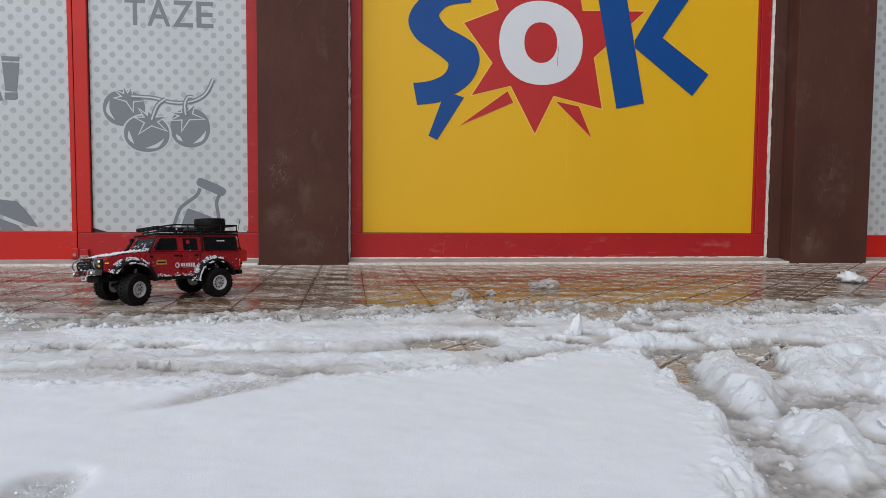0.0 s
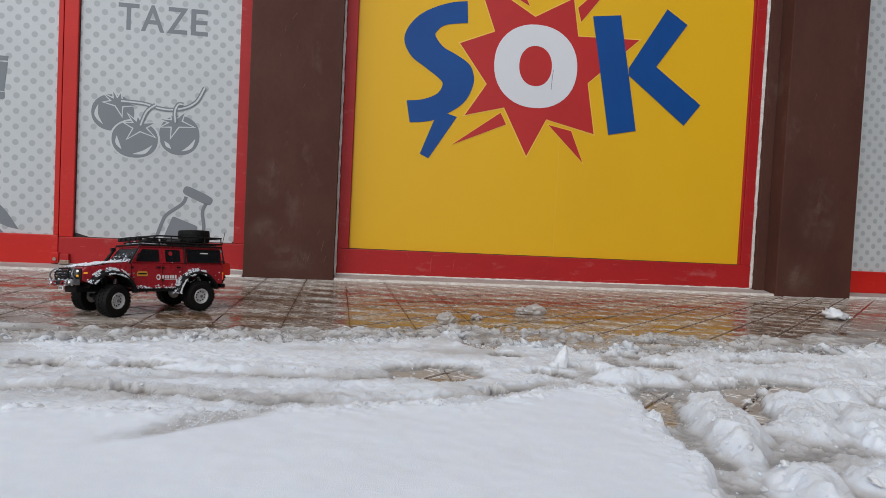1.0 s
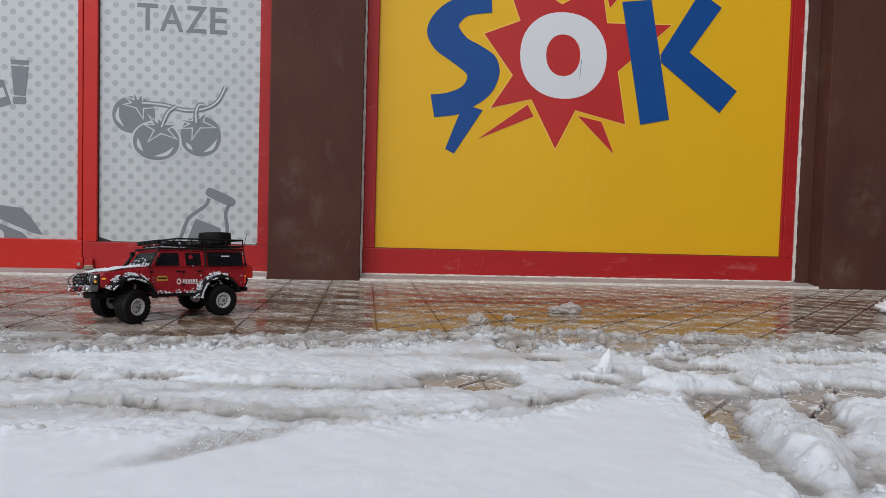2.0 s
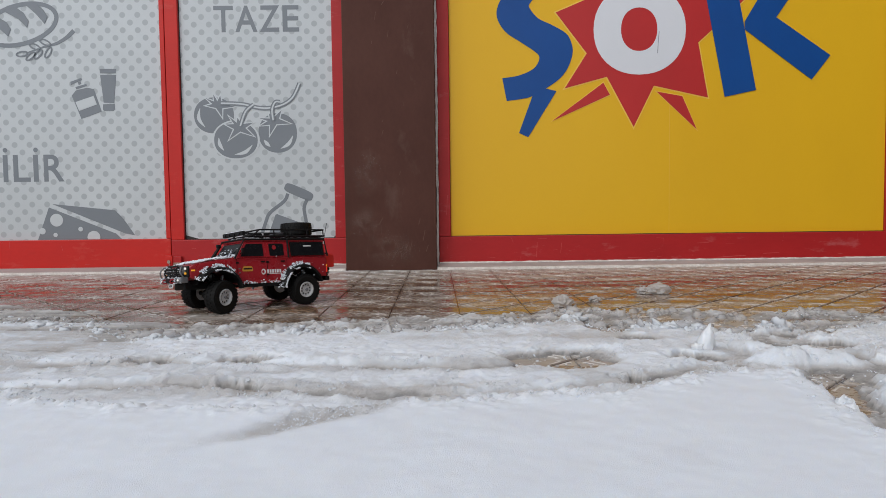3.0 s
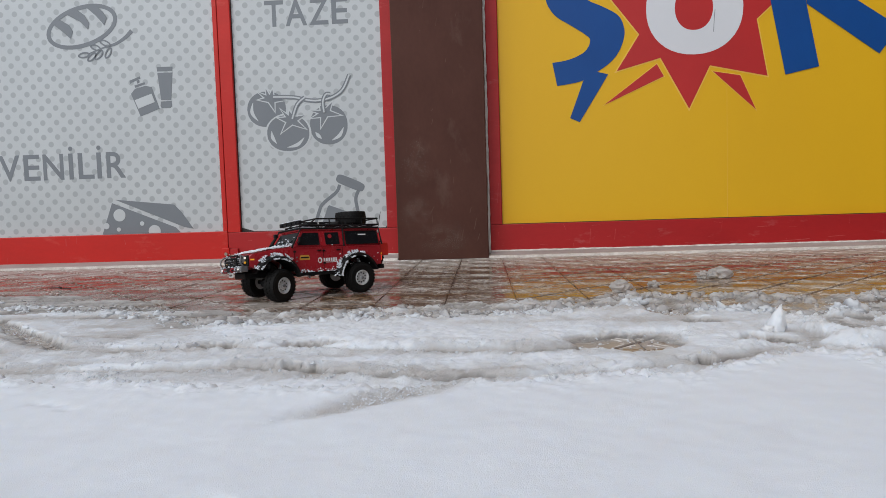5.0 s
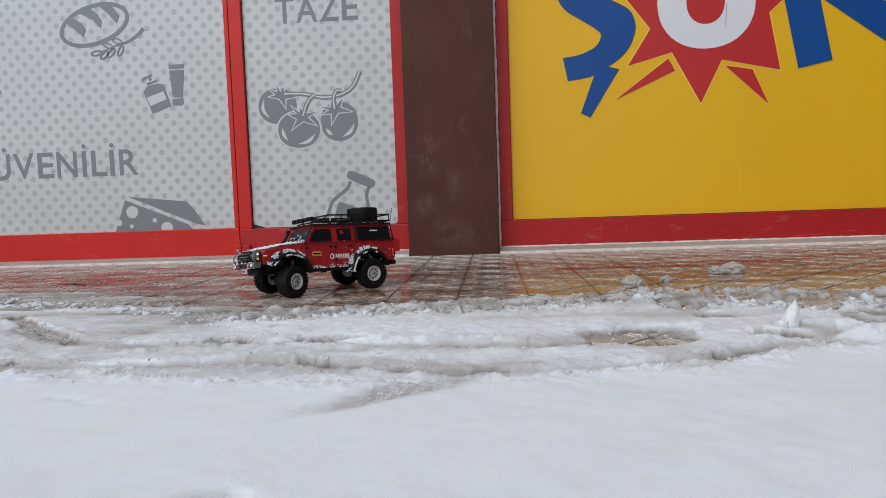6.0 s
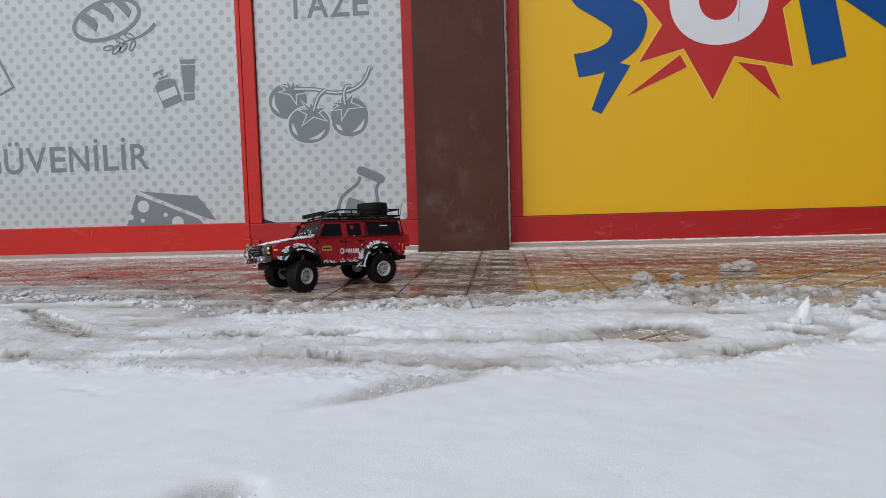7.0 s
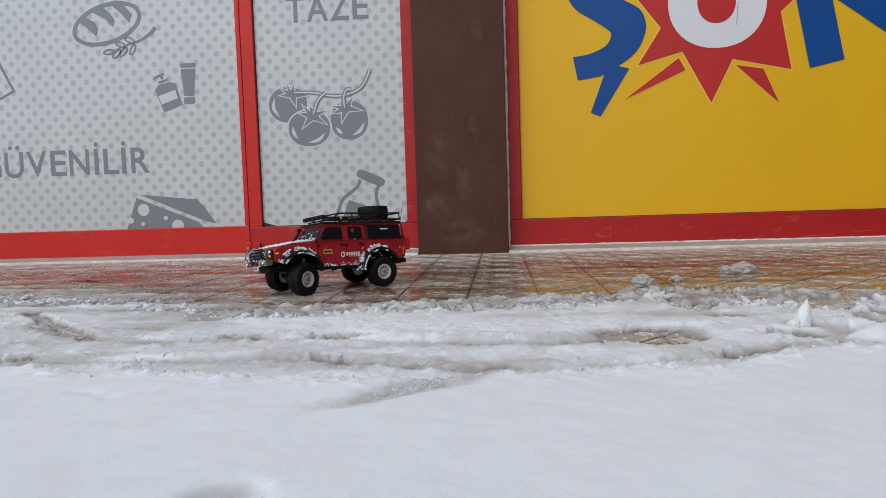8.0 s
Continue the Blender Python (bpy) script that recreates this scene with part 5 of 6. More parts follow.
# heaps thrown up by the wheels: centre, half length, half width, direction, height
HEAPS = [(0.866, 1.12, 0.30, 0.064, 73, 0.042), (1.060, 1.19, 0.20, 0.086, 60, 0.042), (0.815, 0.80, 0.16, 0.070, 52, 0.038),
         (1.185, 1.14, 0.20, 0.074, 55, 0.036), (1.270, 1.55, 0.34, 0.055, 0, 0.030), (1.250, 1.83, 0.17, 0.036, -10, 0.022),
         (0.742, 1.87, 0.12, 0.045, -38, 0.020), (1.472, 1.25, 0.15, 0.080, 75, 0.042), (1.522, 1.60, 0.20, 0.080, 10, 0.036),
         (0.840, 1.48, 0.14, 0.060, 12, 0.032), (1.262, 1.32, 0.12, 0.060, 20, 0.034), (0.980, 0.86, 0.12, 0.055, 40, 0.032)]
# places worn bare by the wheels: centre and half widths
BARE = [(0.40, 1.535, 0.110, 0.080), (0.59, 1.925, 0.055, 0.085), (1.07, 1.83, 0.08, 0.030),
        (1.38, 1.86, 0.07, 0.035), (1.47, 1.72, 0.08, 0.030), (-0.86, 1.395, 0.055, 0.025), (-0.745, 1.325, 0.045, 0.025), (-0.215, 1.340, 0.050, 0.024), (0.49, 1.351, 0.035, 0.020), (0.675, 1.525, 0.055, 0.035),
        (-0.449, 1.562, 0.045, 0.026), (-0.243, 1.565, 0.060, 0.022), (1.20, 1.44, 0.08, 0.040), (1.30, 1.70, 0.10, 0.040),
        (1.60, 1.85, 0.10, 0.040), (1.00, 1.64, 0.07, 0.030), (1.15, 2.02, 0.12, 0.035), (1.52, 1.42, 0.08, 0.035),
        (0.62, 1.755, 0.040, 0.032), (0.89, 1.880, 0.060, 0.080), (0.80, 2.050, 0.080, 0.050)]


# ruts cut down to the paving: two ends and a half width
RUTS = [((-1.24, 1.97), (-0.80, 1.57), 0.023), ((0.865, 1.39), (0.770, 1.16), 0.031), ((1.09, 1.42), (0.955, 1.18), 0.038)]


def domes(x, y, size, seed, warp=0.35):
    """Rounded lumps packed side by side, from 0 in the creases to 1 on top."""
    x = x / size + warp * lattice(x / size * 1.7, y / size * 1.7, seed + 1)
    y = y / size + warp * lattice(x * 1.7 + 40, y / size * 1.7, seed + 2)
    rs = np.random.RandomState(seed)
    jx, jy, big = (rs.uniform(0, 1, (128, 128)) for _ in range(3))
    xi, yi = np.floor(x).astype(int), np.floor(y).astype(int)
    top = np.zeros(x.shape)
    for a in (-1, 0, 1):
        for b in (-1, 0, 1):
            p, q = (xi + a) % 128, (yi + b) % 128
            d2 = (xi + a + jx[p, q] - x) ** 2 + (yi + b + jy[p, q] - y) ** 2
            r = 0.45 + 0.5 * big[p, q]
            top = np.maximum(top, np.sqrt(np.clip(1 - d2 / (r * r), 0, 1)) * (0.35 + 0.65 * big[p, q]))
    return top


def snow_height(x, y):
    """Depth of the snow, and how dry it is, at each place."""
    core = step(x, -2.3, -1.8) * (1 - step(x, 1.8, 2.3)) * step(y, 0.2, 0.45)
    fine = fbm(x, y, 60, 31, 4, 0.6) * core
    coarse = fbm(x, y, 11, 35, 4) * (0.3 + 0.7 * core)
    grain = fbm(x, y, 75, 131, 3, 0.75) * 1.6 * core
    streak = fbm(x * 0.22 + 0.1 * coarse, y * 1.5, 11, 151, 4) * core
    torn = fbm(x, y, 17, 301, 5, 0.70) * core
    chips = fbm(x, y, 40, 311, 4, 0.78) * core
    lump = domes(x, y, 0.042, 201) * core
    crumbs = domes(x, y, 0.017, 205) * core
    specks = domes(x, y, 0.009, 209) * core
    wob = 0.030 * fbm(x, y, 9, 11, 4) + 0.030 * fbm(x, y, 30, 15, 4, 0.7) * core
    far = np.interp(x, SMOOTH_X, SMOOTH_Y) - y + wob
    right = np.interp(y, RIGHT_Y, RIGHT_X) - x + wob + 9 * (1 - step(y - 0.35 * np.clip(x - 0.75, 0, 3) + 0.30 * fbm(x, y, 4, 411, 4), 0.15, 0.45))
    right = right + 9 * step(x - 0.5 * np.clip(y - 1.2, 0, 1) + 0.45 * fbm(x, y, 3, 421, 4), 1.75, 2.3)
    inside = np.minimum(far, right)
    smooth = step(inside, -0.012, 0.03)
    lumpy = step(x, -0.75, -0.45)
    # the edge of the white slush, ragged and lumpy where the wheels threw it up
    white = np.interp(x, WHITE_X, WHITE_Y) - y + 0.05 * fbm(x, y, 7, 21, 4) + lumpy * (0.012 * lump + 0.085 * torn) + (1 - lumpy) * (0.20 * streak + 0.06 * coarse)
    slush = step(white, -0.006, 0.022) * lumpy + step(white, -0.10, 0.14) * (1 - lumpy)
    rough = 0.0165 + 0.003 * coarse + 0.0045 * streak + 0.0012 * fine + 0.0010 * grain + 0.0018 * specks * step(coarse, -0.1, 0.3) + 0.004 * torn + 0.003 * chips
    # tyre tracks: pressed bottoms with crumbling shoulders, worn through to the paving in places
    bare = step(fbm(x, y, 4.2, 47, 3), -0.10, 0.25)
    worn = np.clip(bare + 1.2 * (1 - step(x, -0.80, -0.60)), 0, 1)
    smudge = 0
    for pts, w in ((TRACK_A, 0.022), (TRACK_B, 0.024)):
        d = line_distance(x + 0.010 * fbm(x, y, 14, 41, 2), y + 0.014 * fbm(x, y, 12, 44, 3), pts)
        d = d + 0.006 * fine
        rough = rough * (1 - (0.36 + 0.48 * worn) * (1 - step(d, w * 0.3, w * 1.15)))
        rough = rough + (0.002 + 0.004 * np.clip(torn, -0.1, 1) + 0.006 * np.clip(chips, 0, 1) + 0.002 * crumbs + 0.001 * specks) * np.exp(-((d - w * 1.75) / 0.016) ** 2)
        smudge = smudge + np.exp(-(d / 0.055) ** 2) * step(fbm(x * 0.6, y, 6, 91, 3), -0.15, 0.3)
    # crumbling lip along the edge of the slush
    lip = np.exp(-((white - 0.020) / 0.026) ** 2) * lumpy * step(fbm(x, y, 6, 95, 2), -0.5, 0.1)
    rough = rough + lip * (0.012 * np.clip(torn + 0.10, 0, 1) + 0.008 * np.clip(chips, 0, 1) + 0.006 * lump + 0.003 * crumbs - 0.003)
    rough = rough * (1 - (1 - lumpy) * 0.35 * np.clip(0.5 + 1.6 * streak, 0, 1))
    fade = (1 - lumpy) * (1 - step(white + 0.25 * streak, 0.0, 0.42))
    rough = rough * (1 - 0.35 * fade)
    # heaps and trenches on the right
    heap = step(x + 0.25 * (1.5 - y), 0.66, 0.78) * step(2.25 - y, 0.0, 0.2)
    mound = 0.0045 + 0.004 * torn + 0.003 * coarse + 0.0022 * specks + 0.002 * chips
    loose = step(fbm(x, y, 6.5, 51, 3, 0.5) + 0.45 * torn - 0.3 * (1 - step(y, 1.30, 1.50)) + 0.30 * step(x, 1.15, 1.4), -0.28, 0.06)
    loose = loose * np.clip(step(y, 1.30, 1.45) + step(x, 1.1, 1.25), 0, 1)
    mound = np.maximum(mound, loose * (0.018 + 0.010 * torn + 0.007 * chips + 0.003 * specks + 0.003 * crumbs + 0.006 * coarse))
    wx, wy = x + 0.05 * fbm(x, y, 9, 61, 3), y + 0.05 * fbm(x, y, 9, 66, 3)
    for hx, hy, length, width, turn, top in HEAPS:
        c, sn = math.cos(radians(turn)), math.sin(radians(turn))
        u, v = ((wx - hx) * c + (wy - hy) * sn) / length, (-(wx - hx) * sn + (wy - hy) * c) / width
        q = np.sqrt(u * u + v * v) - 0.26 * torn - 0.22 * coarse - 0.06 * chips
        body = step(1.28 - q, 0.0, 1.10)
        mound = np.maximum(mound, body * (top * 0.92 + 0.005 * torn + 0.004 * chips + 0.003 * specks + 0.0045 * crumbs + 0.005 * lump + 0.006 * coarse))
    rough = rough * (1 - heap) + mound * heap
    # bare hollows kept open by spinning wheels
    open_up = 0
    gaps = [np.exp(-(((x - hx) / hw) ** 2 + ((y - hy + 0.02 * fine) / hd) ** 2) ** 2) for hx, hy, hw, hd in BARE]
    gaps += [np.exp(-(line_distance(x + 0.03 * torn, y + 0.03 * chips, (a, b)) / w) ** 4) for a, b, w in RUTS]
    for hollow in gaps:
        hollow = np.clip(1.7 * hollow * (1 + 0.9 * torn), 0, 1)
        rough = rough * (1 - 0.97 * hollow) - 0.004 * hollow
        open_up = np.maximum(open_up, hollow)
    level = 0.043 + 0.004 * fbm(x, y, 2.2, 71, 3) + 0.0012 * fbm(x, y, 25, 75, 3) * core
    crumb = (0.010 * np.clip(torn + 0.02, -0.1, 1) + 0.014 * np.clip(chips, 0, 1) + 0.002 * specks) * np.exp(-(inside / 0.055) ** 2) * core
    # thin clear slush lying beyond the white edge
    grey = np.interp(x, EDGE_X, EDGE_Y) - y + 0.07 * fbm(x, y, 6, 25, 4) + 0.18 * (1 - lumpy) * streak + lumpy * 0.02 * lump
    patchy = lumpy * step(fbm(x, y, 8, 121, 3) + 0.35 * lump + 0.3 * streak, -0.16, 0.12) + (1 - lumpy) * step(streak + 0.9 * grey, -0.25, 0.15)
    film = step(grey, -0.01, 0.05) * patchy * (0.0030 + lumpy * (0.020 * np.clip(torn, -0.1, 1) + 0.003 * lump + 0.002 * specks) + (1 - lumpy) * (0.0035 + 0.010 * np.clip(grey, 0, 0.3) + 0.005 * streak))
    film = film * (1 - open_up)
    low = np.maximum(rough * slush, film) - 0.0035 * (1 - np.maximum(slush * (1 - open_up), np.clip(film / 0.003, 0, 1)))
    h = low * (1 - smooth) + (level + crumb) * smooth
    wetness = (0.79 + 0.30 * streak) * (0.70 + 0.30 * step(white, -0.02, 0.12)) * (1 - 0.32 * fade) * (1 - 0.60 * np.clip(smudge, 0, 1) * (1 - heap)) * (1 - 0.06 * heap)
    dry = smooth * 0.75 + (1 - smooth) * step(h, 0.0, 0.017) * wetness
    # a long smear, a footprint and two small dents in the untouched snow
    u, v = (x - SMEAR[0]) * SMEAR[2] + (y - SMEAR[1]) * SMEAR[3], -(x - SMEAR[0]) * SMEAR[3] + (y - SMEAR[1]) * SMEAR[2]
    smear = np.exp(-((u / SMEAR[4]) ** 2 + ((v + 0.014 * fbm(x, y, 14, 81, 3)) / (SMEAR[5] * (1 + 0.25 * u / SMEAR[4]))) ** 2) ** 2)
    h = h - (0.008 + 0.002 * fine + 0.002 * grain - 0.003 * specks) * smear
    dry = dry * (1 - (0.37 + 0.3 * fine) * smear)
    foot = np.exp(-(((x + 0.138) / 0.040) ** 2 + ((y - 0.700 + 0.01 * fine) / 0.052) ** 2) ** 3)
    h = h - (0.010 + 0.008 * torn - 0.003 * specks) * foot
    dry = dry * (1 - (0.27 + 0.3 * fine) * foot)
    for dx, dy in ((-0.49, 1.05), (-0.43, 1.02), (-0.46, 1.04)):
        h = h - 0.004 * np.exp(-(((x - dx) / 0.012) ** 2 + ((y - dy) / 0.010) ** 2))
    return h, np.clip(dry + 0.20 * smooth * (1 - smear) * (1 - foot) + 0.12 * fine * (1 - smooth), 0, 1)


def spread(a, b, fine, low, high, grow=1.12):
    """Coordinates close together from a to b, and wider and wider out to low and high."""
    mid = list(np.arange(a, b + fine / 2, fine))
    left, d = [a], fine
    while left[-1] > low:
        d *= grow
        left.append(left[-1] - d)
    right, d = [b], fine
    while right[-1] < high:
        d *= grow
        right.append(right[-1] + d)
    return np.array(left[:0:-1] + mid + right[1:])


gx = spread(-1.75, 1.85, 0.0040, -100, 100)
gy = spread(0.55, 2.70, 0.0040, -100, 3.05, 1.05)
X, Y = np.meshgrid(gx, gy, indexing="ij")
H, DRY = snow_height(X, Y)
nx, ny = X.shape
co = np.stack([X, Y, H], -1).reshape(-1, 3)
idx = np.arange(nx * ny).reshape(nx, ny)
quads = np.stack([idx[:-1, :-1], idx[1:, :-1], idx[1:, 1:], idx[:-1, 1:]], -1).reshape(-1, 4)
quads = quads[(H.reshape(-1)[quads] > -0.0015).any(1)]
used = np.unique(quads)
remap = np.full(nx * ny, -1)
remap[used] = np.arange(len(used))
quads = remap[quads]
me = bpy.data.meshes.new("snow_cover")
me.vertices.add(len(used))
me.vertices.foreach_set("co", co[used].astype(np.float32).ravel())
me.loops.add(quads.size)
me.loops.foreach_set("vertex_index", quads.astype(np.int32).ravel())
me.polygons.add(len(quads))
me.polygons.foreach_set("loop_start", np.arange(0, quads.size, 4, dtype=np.int32))
me.polygons.foreach_set("use_smooth", np.ones(len(quads), dtype=bool))
me.update(calc_edges=True)
dry_attr = me.attributes.new("dry", "FLOAT", "POINT")
dry_attr.data.foreach_set("value", DRY.reshape(-1)[used].astype(np.float32))
me.materials.append(SNOW)
tagged(new("snow_cover", me), "white snow, smooth in front and churned to grey slush by tyre tracks", "snow", kind="stuff")


# lumps that stand out singly
def cover(x, y):
    """The snow's depth at one place, from the finished cover."""
    return float(H[min(int(np.searchsorted(gx, x)), nx - 1), min(int(np.searchsorted(gy, y)), ny - 1)])


def clod(x, y, r, seed, label, squash=0.75, material=CLOD, z=None, rough=0.5):
    rnd = random.Random(seed)
    hh = cover(x, y) if z is None else z
    bm = clump(None, (0, 0, r * squash * 0.62), r, rnd, squash, 3, rough)
    low = min(v.co.z for v in bm.verts)
    for v in bm.verts:
        v.co.z = max(v.co.z, 0) if low < 0 else v.co.z - low
    ob = part("snow_clod", bm, material, smooth=material != ICE)
    ob.location = (x, y, max(hh, 0.0) - 0.001)
    return tagged(ob, label, "snow", "lumps of snow on the pavement")


clod(0.556, 2.360, 0.031, 1, "wet grey lump of snow on the paving", 0.75, ICE, 0.002, 0.30)
clod(0.975, 2.670, 0.040, 2, "wide wet lump of snow on the paving", 0.6, ICE, 0.002, 0.30)
clod(0.915, 2.660, 0.026, 12, "small wet lump beside a wider one", 0.6, ICE, 0.002)
clod(0.690, 2.480, 0.020, 3, "small wet lump of snow on the paving", 0.5, ICE, 0.002)
clod(2.432, 2.790, 0.045, 4, "white lump of snow on the paving", 0.62, z=0.002)
clod(2.49, 2.80, 0.028, 14, "white lump of snow on the paving", 0.5, z=0.002)
peak = clod(0.718, 1.598, 0.0165, 5, "upright pointed lump of white snow", 2.0, rough=0.30)
for v in peak.data.vertices:
    t = v.co.z / 0.06
    v.co.x = v.co.x * (1.25 - 0.75 * t) + 0.012 * t
    v.co.y *= 1.2 - 0.7 * t
clod(0.700, 1.592, 0.012, 6, "small lump at the foot of a pointed one", 0.8)

# crumbs and lumps that nobody could count


def crumb_shapes(sub, rnd, rough, count=12, jagged=False):
    """Jagged lumps of about unit radius."""
    base = bmesh.new()
    bmesh.ops.create_icosphere(base, subdivisions=sub, radius=1)
    faces = np.array([[v.index for v in f.verts] for f in base.faces])
    shapes = []
    for _ in range(count):
        o = Vector((rnd.uniform(0, 99), rnd.uniform(0, 99), rnd.uniform(0, 99)))
        pull = Vector((rnd.uniform(0.6, 1.6), rnd.uniform(0.5, 1.2), rnd.uniform(0.6, 1.3)))
        turn = Euler((rnd.uniform(0, 6), rnd.uniform(0, 6), rnd.uniform(0, 6))).to_matrix()
        pts = []
        for v in base.verts:
            d = v.co
            k = 1 + rough * (0.7 * noise.noise(d * 1.4 + o) + 0.7 * noise.noise(d * 3.3 + o) + 0.5 * noise.noise(d * 7 + o) + 0.35 * noise.noise(d * 14 + o))
            if jagged:
                k *= rnd.uniform(0.75, 1.15)
            pts.append(turn @ Vector((d.x * k * pull.x, d.y * k * pull.y, d.z * k * pull.z)))
        shapes.append(np.array(pts))
    base.free()
    return np.array(shapes), faces


def scatter(count, xr, yr, r0, r1, weight, seed, material, squash=0.75, sub=1, sink=0.1, label="scattered crumbs and lumps of wet snow"):
    """Loose crumbs lying on the snow, thick where weight(x, y) is high."""
    rs = np.random.RandomState(seed)
    x, y = rs.uniform(*xr, count * 60), rs.uniform(*yr, count * 60)
    w = np.clip(weight(x, y), 0, 1) * step(fbm(x, y, 12, seed, 3), -0.45, 0.35)
    keep = np.nonzero(rs.uniform(0, 1, len(x)) < w)[0][:count]
    x, y = x[keep], y[keep]
    z = np.maximum(H[np.clip(np.searchsorted(gx, x), 0, nx - 1), np.clip(np.searchsorted(gy, y), 0, ny - 1)], 0)
    r = r0 + (r1 - r0) * rs.uniform(0, 1, len(x)) ** 2.4
    shapes, faces = crumb_shapes(sub, random.Random(seed), 0.6 if sub < 2 else 0.85, 16, sub < 2 and material in (ICE, SHARD))
    pts = shapes[rs.randint(0, len(shapes), len(x))]
    a = rs.uniform(0, 6.28, len(x))[:, None]
    ca, sa = np.cos(a), np.sin(a)
    r, px, py, pz = r[:, None], pts[:, :, 0], pts[:, :, 1], pts[:, :, 2]
    vs = np.stack([x[:, None] + r * (ca * px - sa * py), y[:, None] + r * (sa * px + ca * py), z[:, None] + r * squash * (pz + sink)], -1).reshape(-1, 3)
    fs = (faces[None] + (np.arange(len(x)) * shapes.shape[1])[:, None, None]).reshape(-1, 3)
    me = bpy.data.meshes.new("snow_crumbs")
    me.vertices.add(len(vs))
    me.vertices.foreach_set("co", vs.astype(np.float32).ravel())
    me.loops.add(fs.size)
    me.loops.foreach_set("vertex_index", fs.astype(np.int32).ravel())
    me.polygons.add(len(fs))
    me.polygons.foreach_set("loop_start", np.arange(0, fs.size, 3, dtype=np.int32))
    me.polygons.foreach_set("use_smooth", np.full(len(fs), sub > 1))
    me.update(calc_edges=True)
    me.materials.append(material)
    return tagged(new("snow_crumbs", me), label, "snow", kind="stuff")


def off_white(x, y):
    return np.interp(x, WHITE_X, WHITE_Y) - y


def at_lip(x, y):
    return np.exp(-((off_white(x, y) - 0.015) / 0.032) ** 2) * step(x, -0.75, -0.5)


def on_film(x, y):
    d = off_white(x, y)
    return step(-d, -0.02, 0.02) * step(np.interp(x, EDGE_X, EDGE_Y) - y, -0.02, 0.06) * step(x, -0.75, -0.5)


def at_shoulder(x, y):
    best = 0
    for pts, w in ((TRACK_A, 0.022), (TRACK_B, 0.024)):
        best = best + np.exp(-((line_distance(x, y, pts) - w * 1.8) / 0.018) ** 2)
    return best


def at_smooth(x, y):
    far = np.interp(x, SMOOTH_X, SMOOTH_Y) - y
    right = np.interp(y, RIGHT_Y, RIGHT_X) - x
    return np.exp(-((np.minimum(far, right) - 0.01) / 0.028) ** 2)


def on_heap(x, y):
    z = H[np.clip(np.searchsorted(gx, x), 0, nx - 1), np.clip(np.searchsorted(gy, y), 0, ny - 1)]
    return (x > np.interp(y, RIGHT_Y, RIGHT_X) + 0.02) * (0.15 + 0.85 * step(z, 0.010, 0.022)) * step(2.15 - y, 0, 0.1)


def past_lip(x, y):
    return np.exp(-((off_white(x, y) + 0.022) / 0.034) ** 2) * step(x, -0.80, -0.5)


scatter(620, (-0.8, 1.9), (1.70, 2.40), 0.006, 0.021, past_lip, 110, GLAZE, 0.62, 2, 0.0, "clear wet lumps along the edge of the slush")
scatter(400, (-0.8, 1.9), (1.70, 2.40), 0.005, 0.016, at_lip, 101, SHARD, 0.70, 2, -0.2, "row of wet lumps along the edge of the slush")
scatter(420, (-1.9, -0.55), (1.85, 2.60), 0.003, 0.013, lambda x, y: np.exp(-((off_white(x, y) - 0.03) / 0.06) ** 2), 114, SHARD, 0.6, 2, -0.1, "wet lumps along the thinning edge of the slush")
scatter(260, (-1.9, -0.55), (1.95, 2.70), 0.003, 0.012, lambda x, y: np.exp(-((off_white(x, y) + 0.06) / 0.07) ** 2), 115, GLAZE, 0.5, 2, 0.0, "clear wet lumps past the thinning edge of the slush")
scatter(900, (-0.7, 1.7), (1.75, 2.40), 0.0012, 0.0045, at_lip, 105, SHARD, 0.9, 1, 0.0)
scatter(260, (-0.7, 1.6), (1.85, 2.40), 0.005, 0.017, on_film, 106, GLAZE, 0.6, 2, 0.0, "clear wet lumps of slush on the paving")
scatter(2000, (-1.6, 0.75), (1.15, 2.10), 0.0008, 0.0036, at_shoulder, 107, SHARD, 0.9, 1, 0.0)
scatter(1500, (-1.5, 0.85), (0.60, 1.45), 0.0008, 0.0032, at_smooth, 102, SHARD, 0.9, 1, 0.0)
scatter(50, (0.60, 1.8), (0.60, 2.1), 0.005, 0.011, on_heap, 103, CLOD, 0.8, 3, -0.3)
scatter(5000, (0.60, 1.8), (0.60, 2.1), 0.0008, 0.0028, on_heap, 108, CRUMB, 0.9, 1, 0.0)
scatter(900, (-1.5, 1.0), (1.25, 2.0), 0.0008, 0.0028, lambda x, y: step(off_white(x, y), 0, 0.05) * 0.7, 104, CRUMB, 0.9, 1, 0.0)


def in_gaps(x, y):
    z = H[np.clip(np.searchsorted(gx, x), 0, nx - 1), np.clip(np.searchsorted(gy, y), 0, ny - 1)]
    return (z < 0.002) * (y < np.interp(x, WHITE_X, WHITE_Y) - 0.03)


scatter(900, (-1.3, 1.6), (1.10, 2.00), 0.0008, 0.0055, in_gaps, 113, GLAZE, 0.6, 1, 0.0, "crumbs of melting slush left in the ruts")


def in_dents(x, y):
    u, v = (x - SMEAR[0]) * SMEAR[2] + (y - SMEAR[1]) * SMEAR[3], -(x - SMEAR[0]) * SMEAR[3] + (y - SMEAR[1]) * SMEAR[2]
    return np.exp(-((u / 0.13) ** 2 + (v / 0.03) ** 2) ** 2) + np.exp(-(((x + 0.138) / 0.027) ** 2 + ((y - 0.70) / 0.036) ** 2) ** 2)


scatter(600, (-0.20, 0.14), (0.63, 1.22), 0.0005, 0.0018, in_dents, 109, CRUMB, 0.8, 1, 0.2, "icy grains in the smear and the footprint")
